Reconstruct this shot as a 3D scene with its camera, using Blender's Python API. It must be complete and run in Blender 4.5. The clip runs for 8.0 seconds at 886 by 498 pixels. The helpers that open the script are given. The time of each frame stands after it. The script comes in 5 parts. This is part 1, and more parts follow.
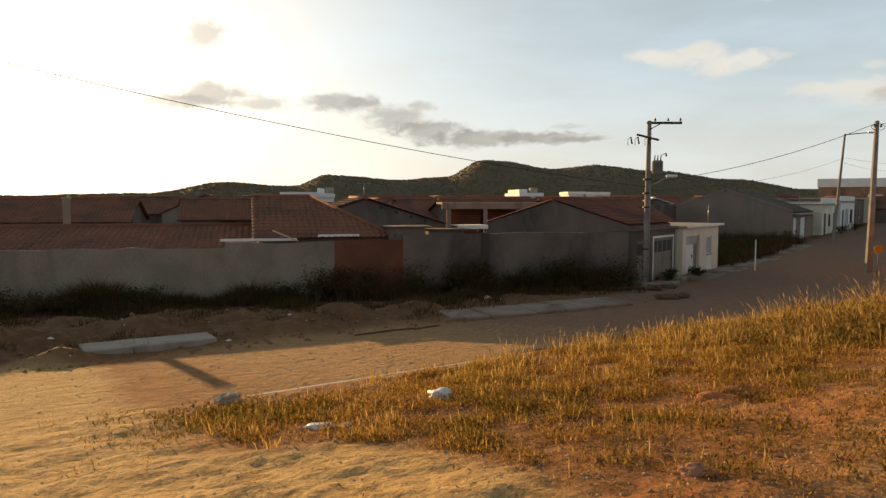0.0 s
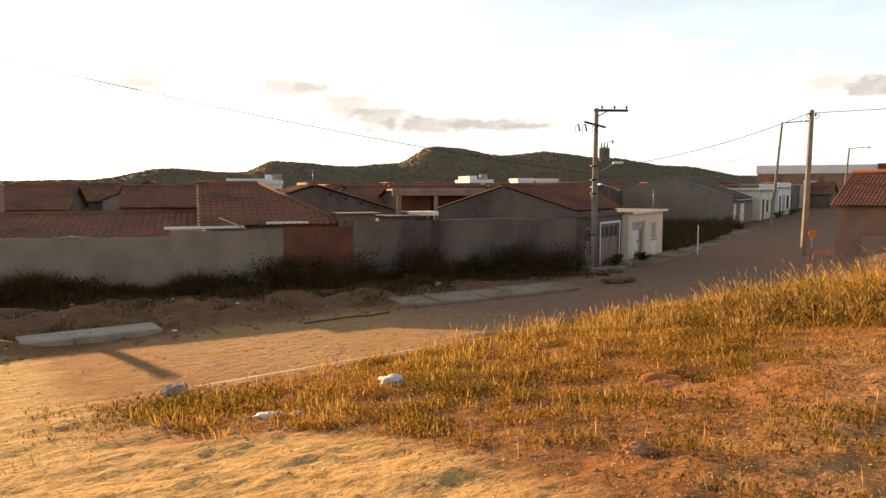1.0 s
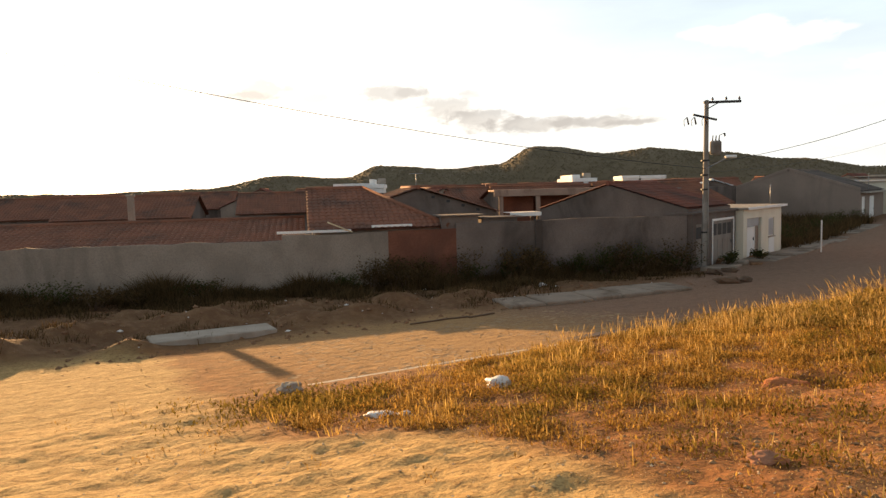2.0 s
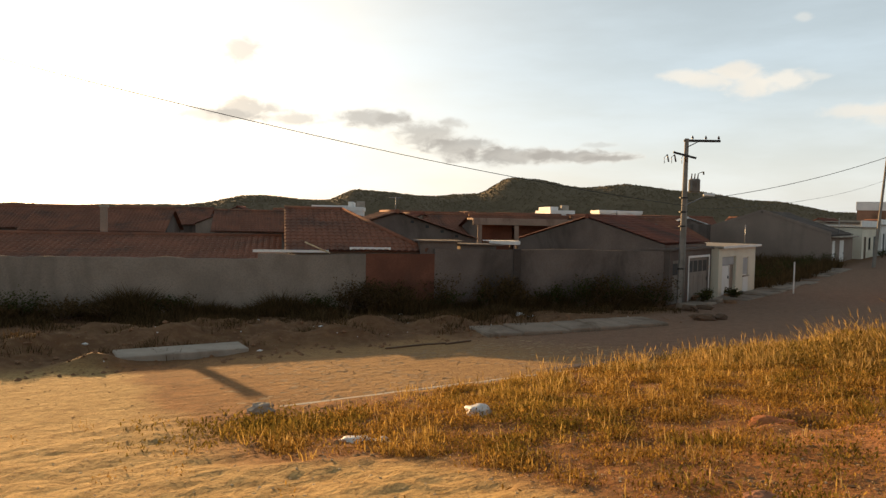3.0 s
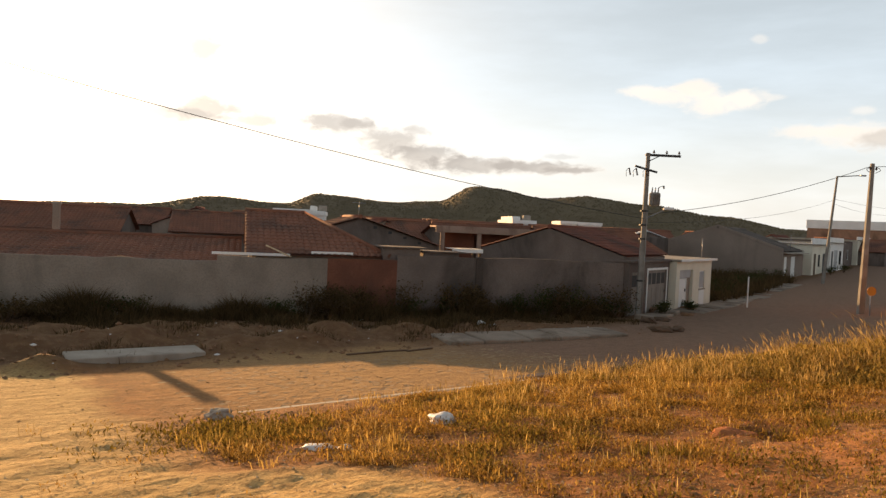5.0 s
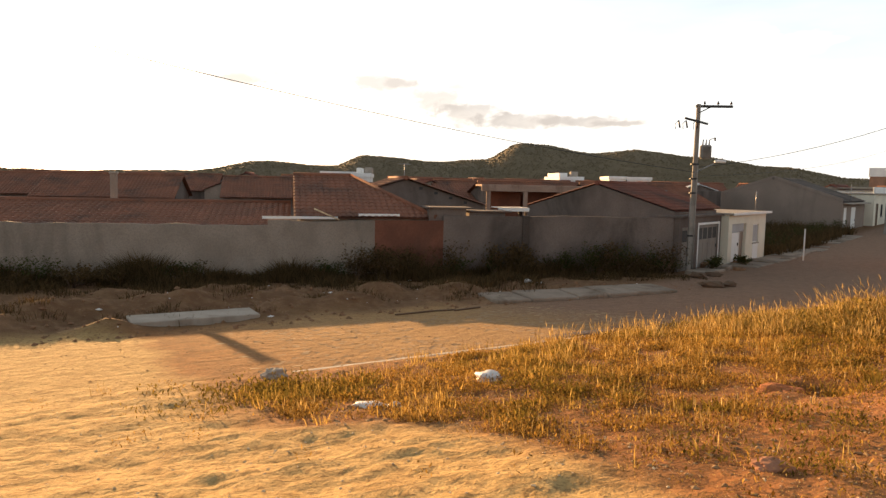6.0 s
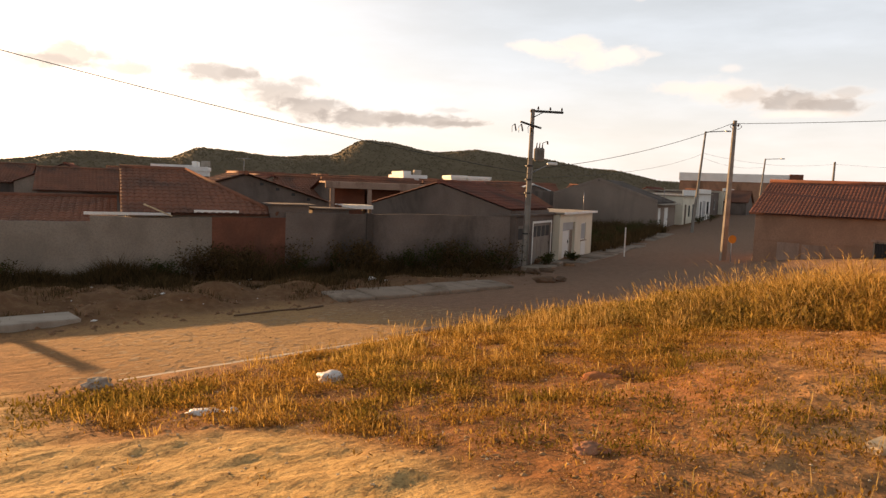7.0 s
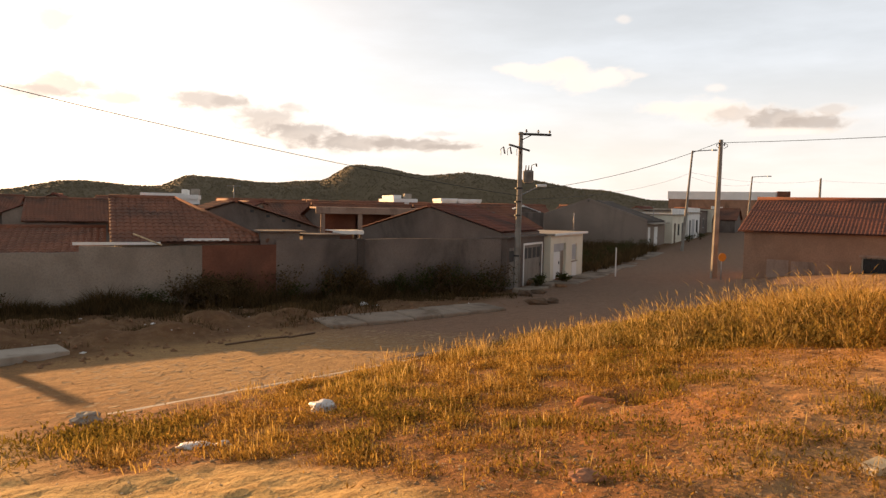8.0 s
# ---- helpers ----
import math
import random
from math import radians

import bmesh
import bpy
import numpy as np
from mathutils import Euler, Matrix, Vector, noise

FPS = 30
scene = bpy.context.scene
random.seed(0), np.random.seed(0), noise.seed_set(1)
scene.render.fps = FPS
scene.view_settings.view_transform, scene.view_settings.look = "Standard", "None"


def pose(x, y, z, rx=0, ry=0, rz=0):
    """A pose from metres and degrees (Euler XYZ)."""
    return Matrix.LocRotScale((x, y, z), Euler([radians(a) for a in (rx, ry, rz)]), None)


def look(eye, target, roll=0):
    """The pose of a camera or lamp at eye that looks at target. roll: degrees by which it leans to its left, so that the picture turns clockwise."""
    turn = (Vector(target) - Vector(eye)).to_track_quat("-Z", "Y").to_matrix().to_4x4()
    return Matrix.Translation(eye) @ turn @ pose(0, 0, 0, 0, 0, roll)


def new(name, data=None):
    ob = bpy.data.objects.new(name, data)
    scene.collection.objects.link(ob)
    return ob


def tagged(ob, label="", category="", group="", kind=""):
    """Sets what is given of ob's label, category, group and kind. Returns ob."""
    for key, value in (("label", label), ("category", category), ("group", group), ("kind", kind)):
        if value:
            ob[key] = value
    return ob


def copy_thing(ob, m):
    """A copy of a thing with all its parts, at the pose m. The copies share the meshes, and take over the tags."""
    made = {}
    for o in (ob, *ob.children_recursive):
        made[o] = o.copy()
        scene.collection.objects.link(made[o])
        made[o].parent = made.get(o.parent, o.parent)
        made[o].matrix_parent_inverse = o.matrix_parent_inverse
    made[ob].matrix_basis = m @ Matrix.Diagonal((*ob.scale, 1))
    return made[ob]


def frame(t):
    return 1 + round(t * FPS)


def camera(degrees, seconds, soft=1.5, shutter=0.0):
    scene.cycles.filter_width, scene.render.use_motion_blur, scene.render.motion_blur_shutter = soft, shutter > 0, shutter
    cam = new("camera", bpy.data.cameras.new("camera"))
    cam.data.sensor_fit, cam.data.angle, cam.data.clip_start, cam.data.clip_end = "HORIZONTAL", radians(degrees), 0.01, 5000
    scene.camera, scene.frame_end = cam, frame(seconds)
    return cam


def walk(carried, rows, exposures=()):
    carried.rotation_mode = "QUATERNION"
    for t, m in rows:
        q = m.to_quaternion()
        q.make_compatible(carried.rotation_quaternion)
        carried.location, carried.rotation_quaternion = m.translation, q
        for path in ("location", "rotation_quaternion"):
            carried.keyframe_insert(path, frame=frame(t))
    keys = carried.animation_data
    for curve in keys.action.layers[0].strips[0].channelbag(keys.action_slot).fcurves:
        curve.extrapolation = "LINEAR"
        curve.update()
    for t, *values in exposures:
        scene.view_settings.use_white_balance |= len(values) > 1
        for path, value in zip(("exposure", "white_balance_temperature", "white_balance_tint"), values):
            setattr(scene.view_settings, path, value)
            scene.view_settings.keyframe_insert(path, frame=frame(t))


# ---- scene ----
cam = camera(64.8, 8.0, soft=1.4)
walk(cam, [
    (0.0, pose(0.119, -0.126, 2.932, 86.09, -0.06, -0.05)),
    (0.3, pose(0.131, -0.141, 2.928, 85.75, -0.97, -4.49)),
    (0.5, pose(0.138, -0.152, 2.926, 85.74, -1.61, -6.00)),
    (0.7, pose(0.134, -0.146, 2.928, 86.15, -1.48, -5.81)),
    (1.0, pose(0.128, -0.137, 2.931, 85.00, -0.00, -4.10)),
    (1.2, pose(0.116, -0.133, 2.931, 85.13, 0.53, -2.28)),
    (1.5, pose(0.097, -0.127, 2.930, 85.17, 1.46, 2.35)),
    (1.7, pose(0.105, -0.126, 2.927, 84.49, 2.20, 4.33)),
    (2.8, pose(-0.008, 0.030, 2.885, 88.47, -1.01, 2.23)),
    (3.0, pose(-0.032, 0.062, 2.858, 87.41, -1.12, 2.30)),
    (3.5, pose(-0.050, 0.109, 2.865, 86.59, -1.46, 2.29)),
    (4.0, pose(-0.052, 0.130, 2.851, 86.48, -2.34, 0.37)),
    (4.2, pose(-0.060, 0.132, 2.862, 86.27, -2.26, -1.43)),
    (4.5, pose(-0.073, 0.136, 2.879, 87.29, -2.38, -2.87)),
    (5.0, pose(-0.111, 0.130, 2.842, 88.11, -2.65, -0.84)),
    (5.2, pose(-0.110, 0.157, 2.823, 85.64, -1.26, 4.76)),
    (6.3, pose(-0.046, 0.006, 2.910, 84.61, -1.05, 0.08)),
    (6.5, pose(-0.040, 0.014, 2.920, 84.83, -2.40, -5.89)),
    (7.0, pose(-0.031, -0.006, 2.917, 84.73, -2.18, -9.68)),
    (7.5, pose(-0.007, 0.029, 2.909, 84.32, -1.62, -12.19)),
    (7.7, look((-0.010, 0.040, 2.900), (0.491, 1.966, 2.706), 2.0)),
    (8.0, pose(-0.022, -0.001, 2.953, 86.62, -1.12, -10.46)),
], exposures=((0.0, -0.25, 6600, 11), (0.5, 0.45, 6900, 18), (1.0, 0.4, 6900, 17), (1.5, 0.5, 6800, 16), (3.0, -0.1, 6700, 12), (3.5, 0.22, 6800, 15), (4.5, 0.12, 6850, 16), (5.0, 0.12, 6850, 16), (6.5, 0.6, 6900, 19), (7.0, 0.15, 7250, 22), (7.5, 0.18, 7250, 22), (8.0, 0.2, 7300, 22)))

# ---- light: low evening sun behind the houses ----
SUN_AZ, SUN_EL = -34.0, 8.3        # degrees from +y towards +x, and above the horizon


def sky_dir(az, el):
    a, e = radians(az), radians(el)
    return Vector((math.sin(a) * math.cos(e), math.cos(a) * math.cos(e), math.sin(e)))


sun = new("sun", bpy.data.lights.new("sun", "SUN"))
sun.data.energy, sun.data.angle, sun.data.color = 8.6, radians(0.5), (1.0, 0.61, 0.26)
sun.matrix_world = look(sky_dir(SUN_AZ, SUN_EL) * 100, (0, 0, 0))


class Net:
    """Small helper round a node tree."""

    def __init__(self, tree):
        self.t = tree
        tree.nodes.clear()

    def node(self, kind, ins=(), operation=""):
        n = self.t.nodes.new(kind)
        if operation:
            n.operation = operation
        for k, v in dict(ins).items():
            self.put(n.inputs[k], v)
        return n

    def put(self, socket, v):
        if isinstance(v, bpy.types.NodeSocket):
            self.t.links.new(v, socket)
        elif isinstance(v, (tuple, list)) and len(v) == 3 and socket.type == "RGBA":
            socket.default_value = (*v, 1)
        else:
            socket.default_value = v

    def math(self, op, a, b=0.0, c=0.0):
        n = self.node("ShaderNodeMath", {0: a, 1: b, 2: c}, operation=op)
        return n.outputs[0]

    def mix(self, f, a, b, blend="MIX"):
        n = self.t.nodes.new("ShaderNodeMix")
        n.data_type, n.blend_type = "RGBA", blend
        for k, v in ((0, f), (6, a), (7, b)):
            self.put(n.inputs[k], v)
        return n.outputs[2]

    def noise(self, vec, scale, detail=3.0, rough=0.55, dist=0.0):
        n = self.node("ShaderNodeTexNoise", {"Scale": scale, "Detail": detail, "Roughness": rough, "Distortion": dist})
        if vec is not None:
            self.put(n.inputs["Vector"], vec)
        return n.outputs["Fac"]

    def step(self, v, a, b, lo=0.0, hi=1.0):
        n = self.node("ShaderNodeMapRange", {0: v, 1: a, 2: b, 3: lo, 4: hi})
        n.interpolation_type = "SMOOTHSTEP"
        return n.outputs[0]

    def scaled(self, vec, s):
        return self.node("ShaderNodeVectorMath", {0: vec, 1: s}, operation="MULTIPLY").outputs[0]


def build_world():
    w = bpy.data.worlds.new("evening_sky")
    scene.world = w
    w.use_nodes = True
    n = Net(w.node_tree)
    tc = n.node("ShaderNodeTexCoord").outputs["Generated"]
    tex = n.node("ShaderNodeTexSky")
    tex.sky_type, tex.sun_disc = "NISHITA", False
    tex.sun_elevation, tex.sun_rotation = radians(SUN_EL), radians(SUN_AZ)
    tex.air_density, tex.dust_density, tex.ozone_density = 1.0, 1.6, 1.0
    sky = tex.outputs[0]
    xyz = n.node("ShaderNodeSeparateXYZ", {0: tc}).outputs
    az = n.math("MULTIPLY", n.math("ARCTAN2", xyz[0], xyz[1]), 57.2958)
    el = n.math("MULTIPLY", n.math("ARCSINE", xyz[2]), 57.2958)
    col = n.node("ShaderNodeVectorMath", {0: sky, 1: (SKY_K * 1.04, SKY_K * 0.95, SKY_K * 0.82)}, operation="MULTIPLY").outputs[0]
    # thin high veil that whitens the blue
    veil = n.step(n.noise(n.scaled(tc, (2.0, 2.0, 9.0)), 2.2, 5.0), 0.3, 0.78, 0.70, 0.88)
    high = n.step(el, 0.0, 38.0, 1.0, 0.2)
    col = n.mix(n.math("MULTIPLY", veil, high), col, n.mix(n.step(el, 0.5, 13.0), HAZE, VEIL))
    # the bright aureole round the low sun
    d = sky_dir(SUN_AZ, SUN_EL)
    dot = n.node("ShaderNodeVectorMath", {0: tc, 1: d}, operation="DOT_PRODUCT").outputs["Value"]
    ang = n.math("MULTIPLY", n.math("ARCCOSINE", dot), 57.2958)
    wide = n.math("POWER", n.math("MAXIMUM", n.math("SUBTRACT", 1.0, n.math("DIVIDE", ang, 58.0)), 0.0), 2.6)
    near = n.math("POWER", n.math("MAXIMUM", n.math("SUBTRACT", 1.0, n.math("DIVIDE", ang, 14.0)), 0.0), 2.0)
    glow = n.mix(1.0, n.mix(wide, (0, 0, 0), AUREOLE), n.mix(near, (0, 0, 0), (2.6, 2.0, 1.2)), "ADD")
    col = n.mix(1.0, col, glow, "ADD")
    # separate clouds: (azimuth, elevation, half width, half height, thickness, grey)
    wob = n.noise(n.scaled(tc, (1.0, 1.0, 1.8)), 44.0, 5.0, 0.55, 0.4)
    wob2 = n.noise(n.scaled(tc, (1.0, 1.0, 1.6)), 20.0, 3.0)
    shift = n.math("ADD", n.math("MULTIPLY", n.math("SUBTRACT", wob, 0.5), 1.2),
                   n.math("MULTIPLY", n.math("SUBTRACT", wob2, 0.5), 0.9))
    for ca, ce, ha, he, thick, grey in CLOUDS:
        dx = n.math("DIVIDE", n.math("SUBTRACT", az, ca), ha * 1.3)
        dy = n.math("DIVIDE", n.math("SUBTRACT", el, ce), he * 1.35)
        r = n.math("SQRT", n.math("ADD", n.math("MULTIPLY", dx, dx), n.math("MULTIPLY", dy, dy)))
        body = n.step(n.math("ADD", r, shift), 1.2, 0.35)
        core = n.step(n.math("ADD", r, n.math("MULTIPLY", shift, 1.3)), 1.2, 0.4)
        tone = n.mix(n.math("MULTIPLY", core, grey), (1.0, 0.97, 0.87), (0.45, 0.432, 0.395))
        col = n.mix(n.math("MULTIPLY", body, thick), col, tone)
    bg = n.node("ShaderNodeBackground", {0: col, 1: 1.0}).outputs[0]
    n.node("ShaderNodeOutputWorld", {0: bg})


SKY_K = 0.10
HAZE = (1.0, 1.06, 1.03)
VEIL = (0.86, 1.04, 1.16)
AUREOLE = (1.1, 0.98, 0.80)
CLOUDS = (
    (-3.6, 6.7, 2.3, 1.0, 0.75, 0.8), (-1.9, 7.6, 1.1, 0.4, 0.5, 0.7), (-1.0, 5.7, 2.9, 0.85, 0.8, 0.9), (3.2, 5.05, 4.4, 0.66, 0.85, 0.95), (8.0, 5.05, 4.6, 0.46, 0.85, 0.9),
    (11.2, 4.95, 2.4, 0.26, 0.8, 0.9), (10.4, 6.0, 1.3, 0.22, 0.35, 0.8),
    (-8.6, 7.85, 2.8, 0.66, 0.75, 0.85), (-6.6, 7.95, 1.3, 0.4, 0.6, 0.8), (-14.4, 7.55, 2.3, 0.5, 0.6, 0.8), (-18.3, 8.2, 2.7, 0.8, 0.7, 0.8), (-20.8, 7.6, 3.0, 0.5, 0.6, 0.7),
    (16.4, 11.05, 1.4, 0.42, 0.8, 0.0), (18.2, 10.75, 1.7, 0.5, 0.85, 0.05), (20.2, 11.3, 1.2, 0.5, 0.9, 0.1), (21.2, 10.2, 1.3, 0.75, 0.9, 0.05), (23.4, 10.45, 1.5, 0.6, 0.85, 0.0), (25.4, 10.5, 0.9, 0.22, 0.4, 0.0),
    (24.4, 14.7, 0.45, 0.25, 0.35, 0.0), (28.6, 8.0, 2.5, 0.4, 0.7, 0.1), (31.0, 7.8, 2.3, 0.75, 0.8, 0.1), (33.0, 7.3, 1.9, 0.75, 0.8, 0.6), (35.6, 6.9, 2.5, 0.75, 0.85, 0.9), (38.0, 6.6, 2.3, 0.6, 0.85, 0.9),
    (39.2, 7.5, 1.4, 0.34, 0.6, 0.6), (36.3, 6.05, 2.6, 0.24, 0.7, 0.0), (31.5, 9.4, 0.7, 0.3, 0.4, 0.0),
    (-18.5, 12.5, 1.3, 1.0, 0.55, 0.8), (56.0, 12.0, 6.0, 1.6, 0.6, 0.3),
    (-60.0, 9.0, 9.0, 1.8, 0.6, 0.6), (100.0, 14.0, 12.0, 2.5, 0.7, 0.5), (170.0, 12.0, 14.0, 2.5, 0.7, 0.5))
build_world()


# ---- materials ----
def material(name, base, rough=0.9, two=None, scale=3.0, fine=40.0, bump=0.3, dist=0.01, stain=None, stain_at=(0.55, 0.75), spots=0.5,
             stretch=(1, 1, 1), metal=0.0, island=0.0, per_object=0.0):
    m = bpy.data.materials.new(name)
    m.use_nodes = True
    n = Net(m.node_tree)
    pos = n.node("ShaderNodeNewGeometry").outputs["Position"]
    v = n.scaled(pos, stretch)
    big = n.noise(v, scale, 4.0)
    small = n.noise(v, fine, 4.0, 0.65)
    two = two or tuple(c * 0.72 for c in base)
    col = n.mix(n.step(big, 0.32, 0.68), base, two)
    col = n.mix(n.math("MULTIPLY", n.step(small, 0.35, 0.7), spots), col, tuple(c * 0.55 for c in base))
    if stain:
        col = n.mix(n.step(n.noise(n.scaled(pos, (1, 1, 0.35)), scale * 0.55, 5.0, 0.6, 0.6), *stain_at), col, stain)
    if island or per_object:
        rnd = n.node("ShaderNodeNewGeometry").outputs["Random Per Island"] if island else n.node("ShaderNodeObjectInfo").outputs["Random"]
        k = max(island, per_object)
        col = n.node("ShaderNodeHueSaturation", {"Value": n.step(rnd, 0, 1, 1 - k, 1 + k), "Color": col}).outputs[0]
    bs = n.node("ShaderNodeBsdfPrincipled", {"Base Color": col, "Roughness": rough, "Metallic": metal, "Specular IOR Level": 0.25})
    if bump:
        hgt = n.math("ADD", n.math("MULTIPLY", big, 0.5), small)
        b = n.node("ShaderNodeBump", {"Height": hgt, "Strength": bump, "Distance": dist})
        n.put(bs.inputs["Normal"], b.outputs[0])
    n.node("ShaderNodeOutputMaterial", {0: bs.outputs[0]})
    return m


def blade_material(name, root, tip, glow=0.45):
    """Thin blades that let the low sun through; each blade its own tint."""
    m = bpy.data.materials.new(name)
    m.use_nodes = True
    n = Net(m.node_tree)
    rnd = n.node("ShaderNodeNewGeometry").outputs["Random Per Island"]
    col = n.mix(rnd, root, tip)
    dif = n.node("ShaderNodeBsdfDiffuse", {0: col}).outputs[0]
    tra = n.node("ShaderNodeBsdfTranslucent", {0: col}).outputs[0]
    mixed = n.node("ShaderNodeMixShader", {0: glow, 1: dif, 2: tra}).outputs[0]
    n.node("ShaderNodeOutputMaterial", {0: mixed})
    return m


M = {}
M["wall_grey"] = material("grey_render", (0.215, 0.168, 0.142), 0.95, (0.145, 0.113, 0.096), 0.55, 18, 0.4, 0.02, (0.05, 0.041, 0.035), (0.42, 0.74))
M["wall_dark"] = material("dark_render", (0.185, 0.143, 0.12), 0.95, (0.13, 0.10, 0.084), 0.6, 18, 0.35, 0.02, (0.09, 0.08, 0.07), (0.5, 0.8))
M["wall_pale"] = material("pale_render", (0.345, 0.28, 0.225), 0.95, (0.265, 0.215, 0.172), 0.7, 18, 0.3, 0.02, (0.12, 0.096, 0.076), (0.46, 0.76))
M["cream"] = material("cream_paint", (0.74, 0.69, 0.56), 0.8, (0.66, 0.61, 0.49), 0.8, 25, 0.1, 0.01, (0.45, 0.40, 0.32), (0.6, 0.9), 0.12)
M["white"] = material("white_paint", (0.80, 0.79, 0.76), 0.7, (0.72, 0.71, 0.68), 0.8, 25, 0.1, 0.01, (0.5, 0.47, 0.43), (0.62, 0.9), 0.12)
M["ochre"] = material("ochre_wall", (0.40, 0.27, 0.135), 0.95, (0.31, 0.20, 0.095), 1.1, 22, 0.5, 0.02, (0.30, 0.20, 0.10), (0.52, 0.8), 0.3)
M["tile"] = material("clay_tile", (0.235, 0.085, 0.055), 0.9, (0.16, 0.065, 0.045), 0.7, 9, 0.3, 0.02, (0.085, 0.055, 0.045), (0.5, 0.78), 0.45)
M["tile_old"] = material("old_clay_tile", (0.275, 0.112, 0.066), 0.9, (0.20, 0.088, 0.055), 0.7, 9, 0.3, 0.02, (0.075, 0.055, 0.045), (0.48, 0.76), 0.45)
M["brick"] = material("red_brick", (0.225, 0.09, 0.055), 0.95, (0.15, 0.062, 0.04), 1.0, 14, 0.4, 0.02, (0.09, 0.05, 0.035), (0.46, 0.72), 0.5)
M["concrete"] = material("concrete", (0.40, 0.35, 0.29), 0.9, (0.31, 0.27, 0.22), 1.5, 40, 0.3, 0.01, (0.2, 0.165, 0.13), (0.55, 0.8), 0.3)
M["pole"] = material("pole_concrete", (0.29, 0.262, 0.228), 0.9, (0.21, 0.188, 0.162), 2.2, 40, 0.25, 0.008, (0.19, 0.17, 0.15), (0.55, 0.8), 0.3)
M["metal"] = material("grey_metal", (0.32, 0.33, 0.34), 0.45, (0.26, 0.26, 0.27), 2, 30, 0.1, 0.005, metal=0.6, spots=0.15)
M["dark"] = material("dark_metal", (0.05, 0.05, 0.05), 0.6, (0.035, 0.033, 0.03), 2, 30, 0.1, 0.005, spots=0.2)
M["wood"] = material("weathered_wood", (0.17, 0.105, 0.065), 0.85, (0.11, 0.07, 0.045), 2, 30, 0.3, 0.006, stretch=(1, 1, 0.15))
M["door_grey"] = material("grey_door_paint", (0.42, 0.42, 0.42), 0.6, (0.36, 0.36, 0.36), 1.2, 25, 0.1, 0.005, spots=0.15)
M["glass"] = material("dusk_glass", (0.03, 0.035, 0.04), 0.15, (0.025, 0.03, 0.03), 1, 5, 0.0)
M["ceramic"] = material("insulator_ceramic", (0.10, 0.06, 0.045), 0.3, None, 2, 20, 0.0)
M["yellow"] = material("yellow_sign_paint", (0.55, 0.22, 0.03), 0.6, (0.45, 0.18, 0.03), 2, 20, 0.05, 0.003, spots=0.1)
M["plastic"] = material("white_plastic_film", (0.82, 0.80, 0.76), 0.45, (0.72, 0.69, 0.64), 6, 40, 0.4, 0.02, spots=0.15)
M["stone"] = material("pale_stone", (0.78, 0.62, 0.40), 0.9, (0.64, 0.48, 0.29), 5, 50, 0.4, 0.01, spots=0.3)
M["gate_grey"] = material("dull_gate_paint", (0.26, 0.225, 0.19), 0.7, (0.20, 0.17, 0.145), 1.2, 25, 0.1, 0.005, (0.13, 0.095, 0.07), (0.52, 0.8), 0.25)
M["pave"] = material("dirty_concrete", (0.34, 0.272, 0.21), 0.95, (0.25, 0.195, 0.148), 1.3, 30, 0.5, 0.015, (0.13, 0.092, 0.06), (0.45, 0.7), 0.4)
M["stone_brown"] = material("pinkish_stone", (0.46, 0.22, 0.125), 0.9, (0.36, 0.17, 0.095), 6, 50, 0.3, 0.008, spots=0.3)
M["rock"] = material("brown_rock", (0.30, 0.165, 0.09), 0.95, (0.21, 0.115, 0.062), 6, 50, 0.5, 0.015)
M["cobble"] = material("cobble_stone", (0.41, 0.28, 0.155), 0.95, (0.33, 0.225, 0.13), 3, 50, 0.4, 0.01, per_object=0.15)
M["kerb"] = material("kerb_limewash", (0.74, 0.66, 0.53), 0.85, (0.6, 0.52, 0.41), 3, 40, 0.3, 0.01, (0.40, 0.32, 0.24), (0.55, 0.8), 0.25)
M["hill"] = material("scrub_hill", (0.19, 0.145, 0.088), 1.0, (0.155, 0.12, 0.072), 0.015, 0.2, 0.15, 2.0, spots=0.4)
M["straw"] = blade_material("dry_straw", (0.20, 0.118, 0.032), (0.72, 0.50, 0.19))
M["low_grass"] = blade_material("low_dry_grass", (0.09, 0.042, 0.010), (0.58, 0.345, 0.08))
M["green_grass"] = blade_material("green_weed", (0.075, 0.052, 0.012), (0.34, 0.235, 0.05))
M["leaf"] = blade_material("dark_leaf", (0.035, 0.045, 0.015), (0.09, 0.085, 0.03), 0.3)
M["verge_leaf"] = blade_material("verge_weed", (0.055, 0.038, 0.018), (0.145, 0.092, 0.042), 0.25)
M["clod"] = material("earth_clod", (0.40, 0.25, 0.12), 0.97, (0.30, 0.18, 0.085), 4, 40, 0.3, 0.01, island=0.3)
M["red_earth"] = material("dug_red_earth", (0.46, 0.17, 0.06), 0.97, (0.38, 0.14, 0.055), 5, 40, 0.6, 0.03)
M["cobble_rest"] = material("cobble_stone_rest", (0.41, 0.28, 0.155), 0.95, (0.33, 0.225, 0.13), 3, 50, 0.4, 0.01, island=0.15)
M["wall_brown"] = material("brown_render", (0.38, 0.215, 0.14), 0.95, (0.28, 0.16, 0.105), 0.7, 18, 0.4, 0.02, (0.12, 0.075, 0.05), (0.48, 0.75))
M["scrub"] = material("hill_scrub", (0.18, 0.138, 0.08), 1.0, (0.145, 0.112, 0.066), 0.05, 0.6, 0.0, island=0.15)
M["tuft"] = blade_material("tufted_dry_grass", (0.17, 0.10, 0.022), (0.66, 0.44, 0.13), 0.5)
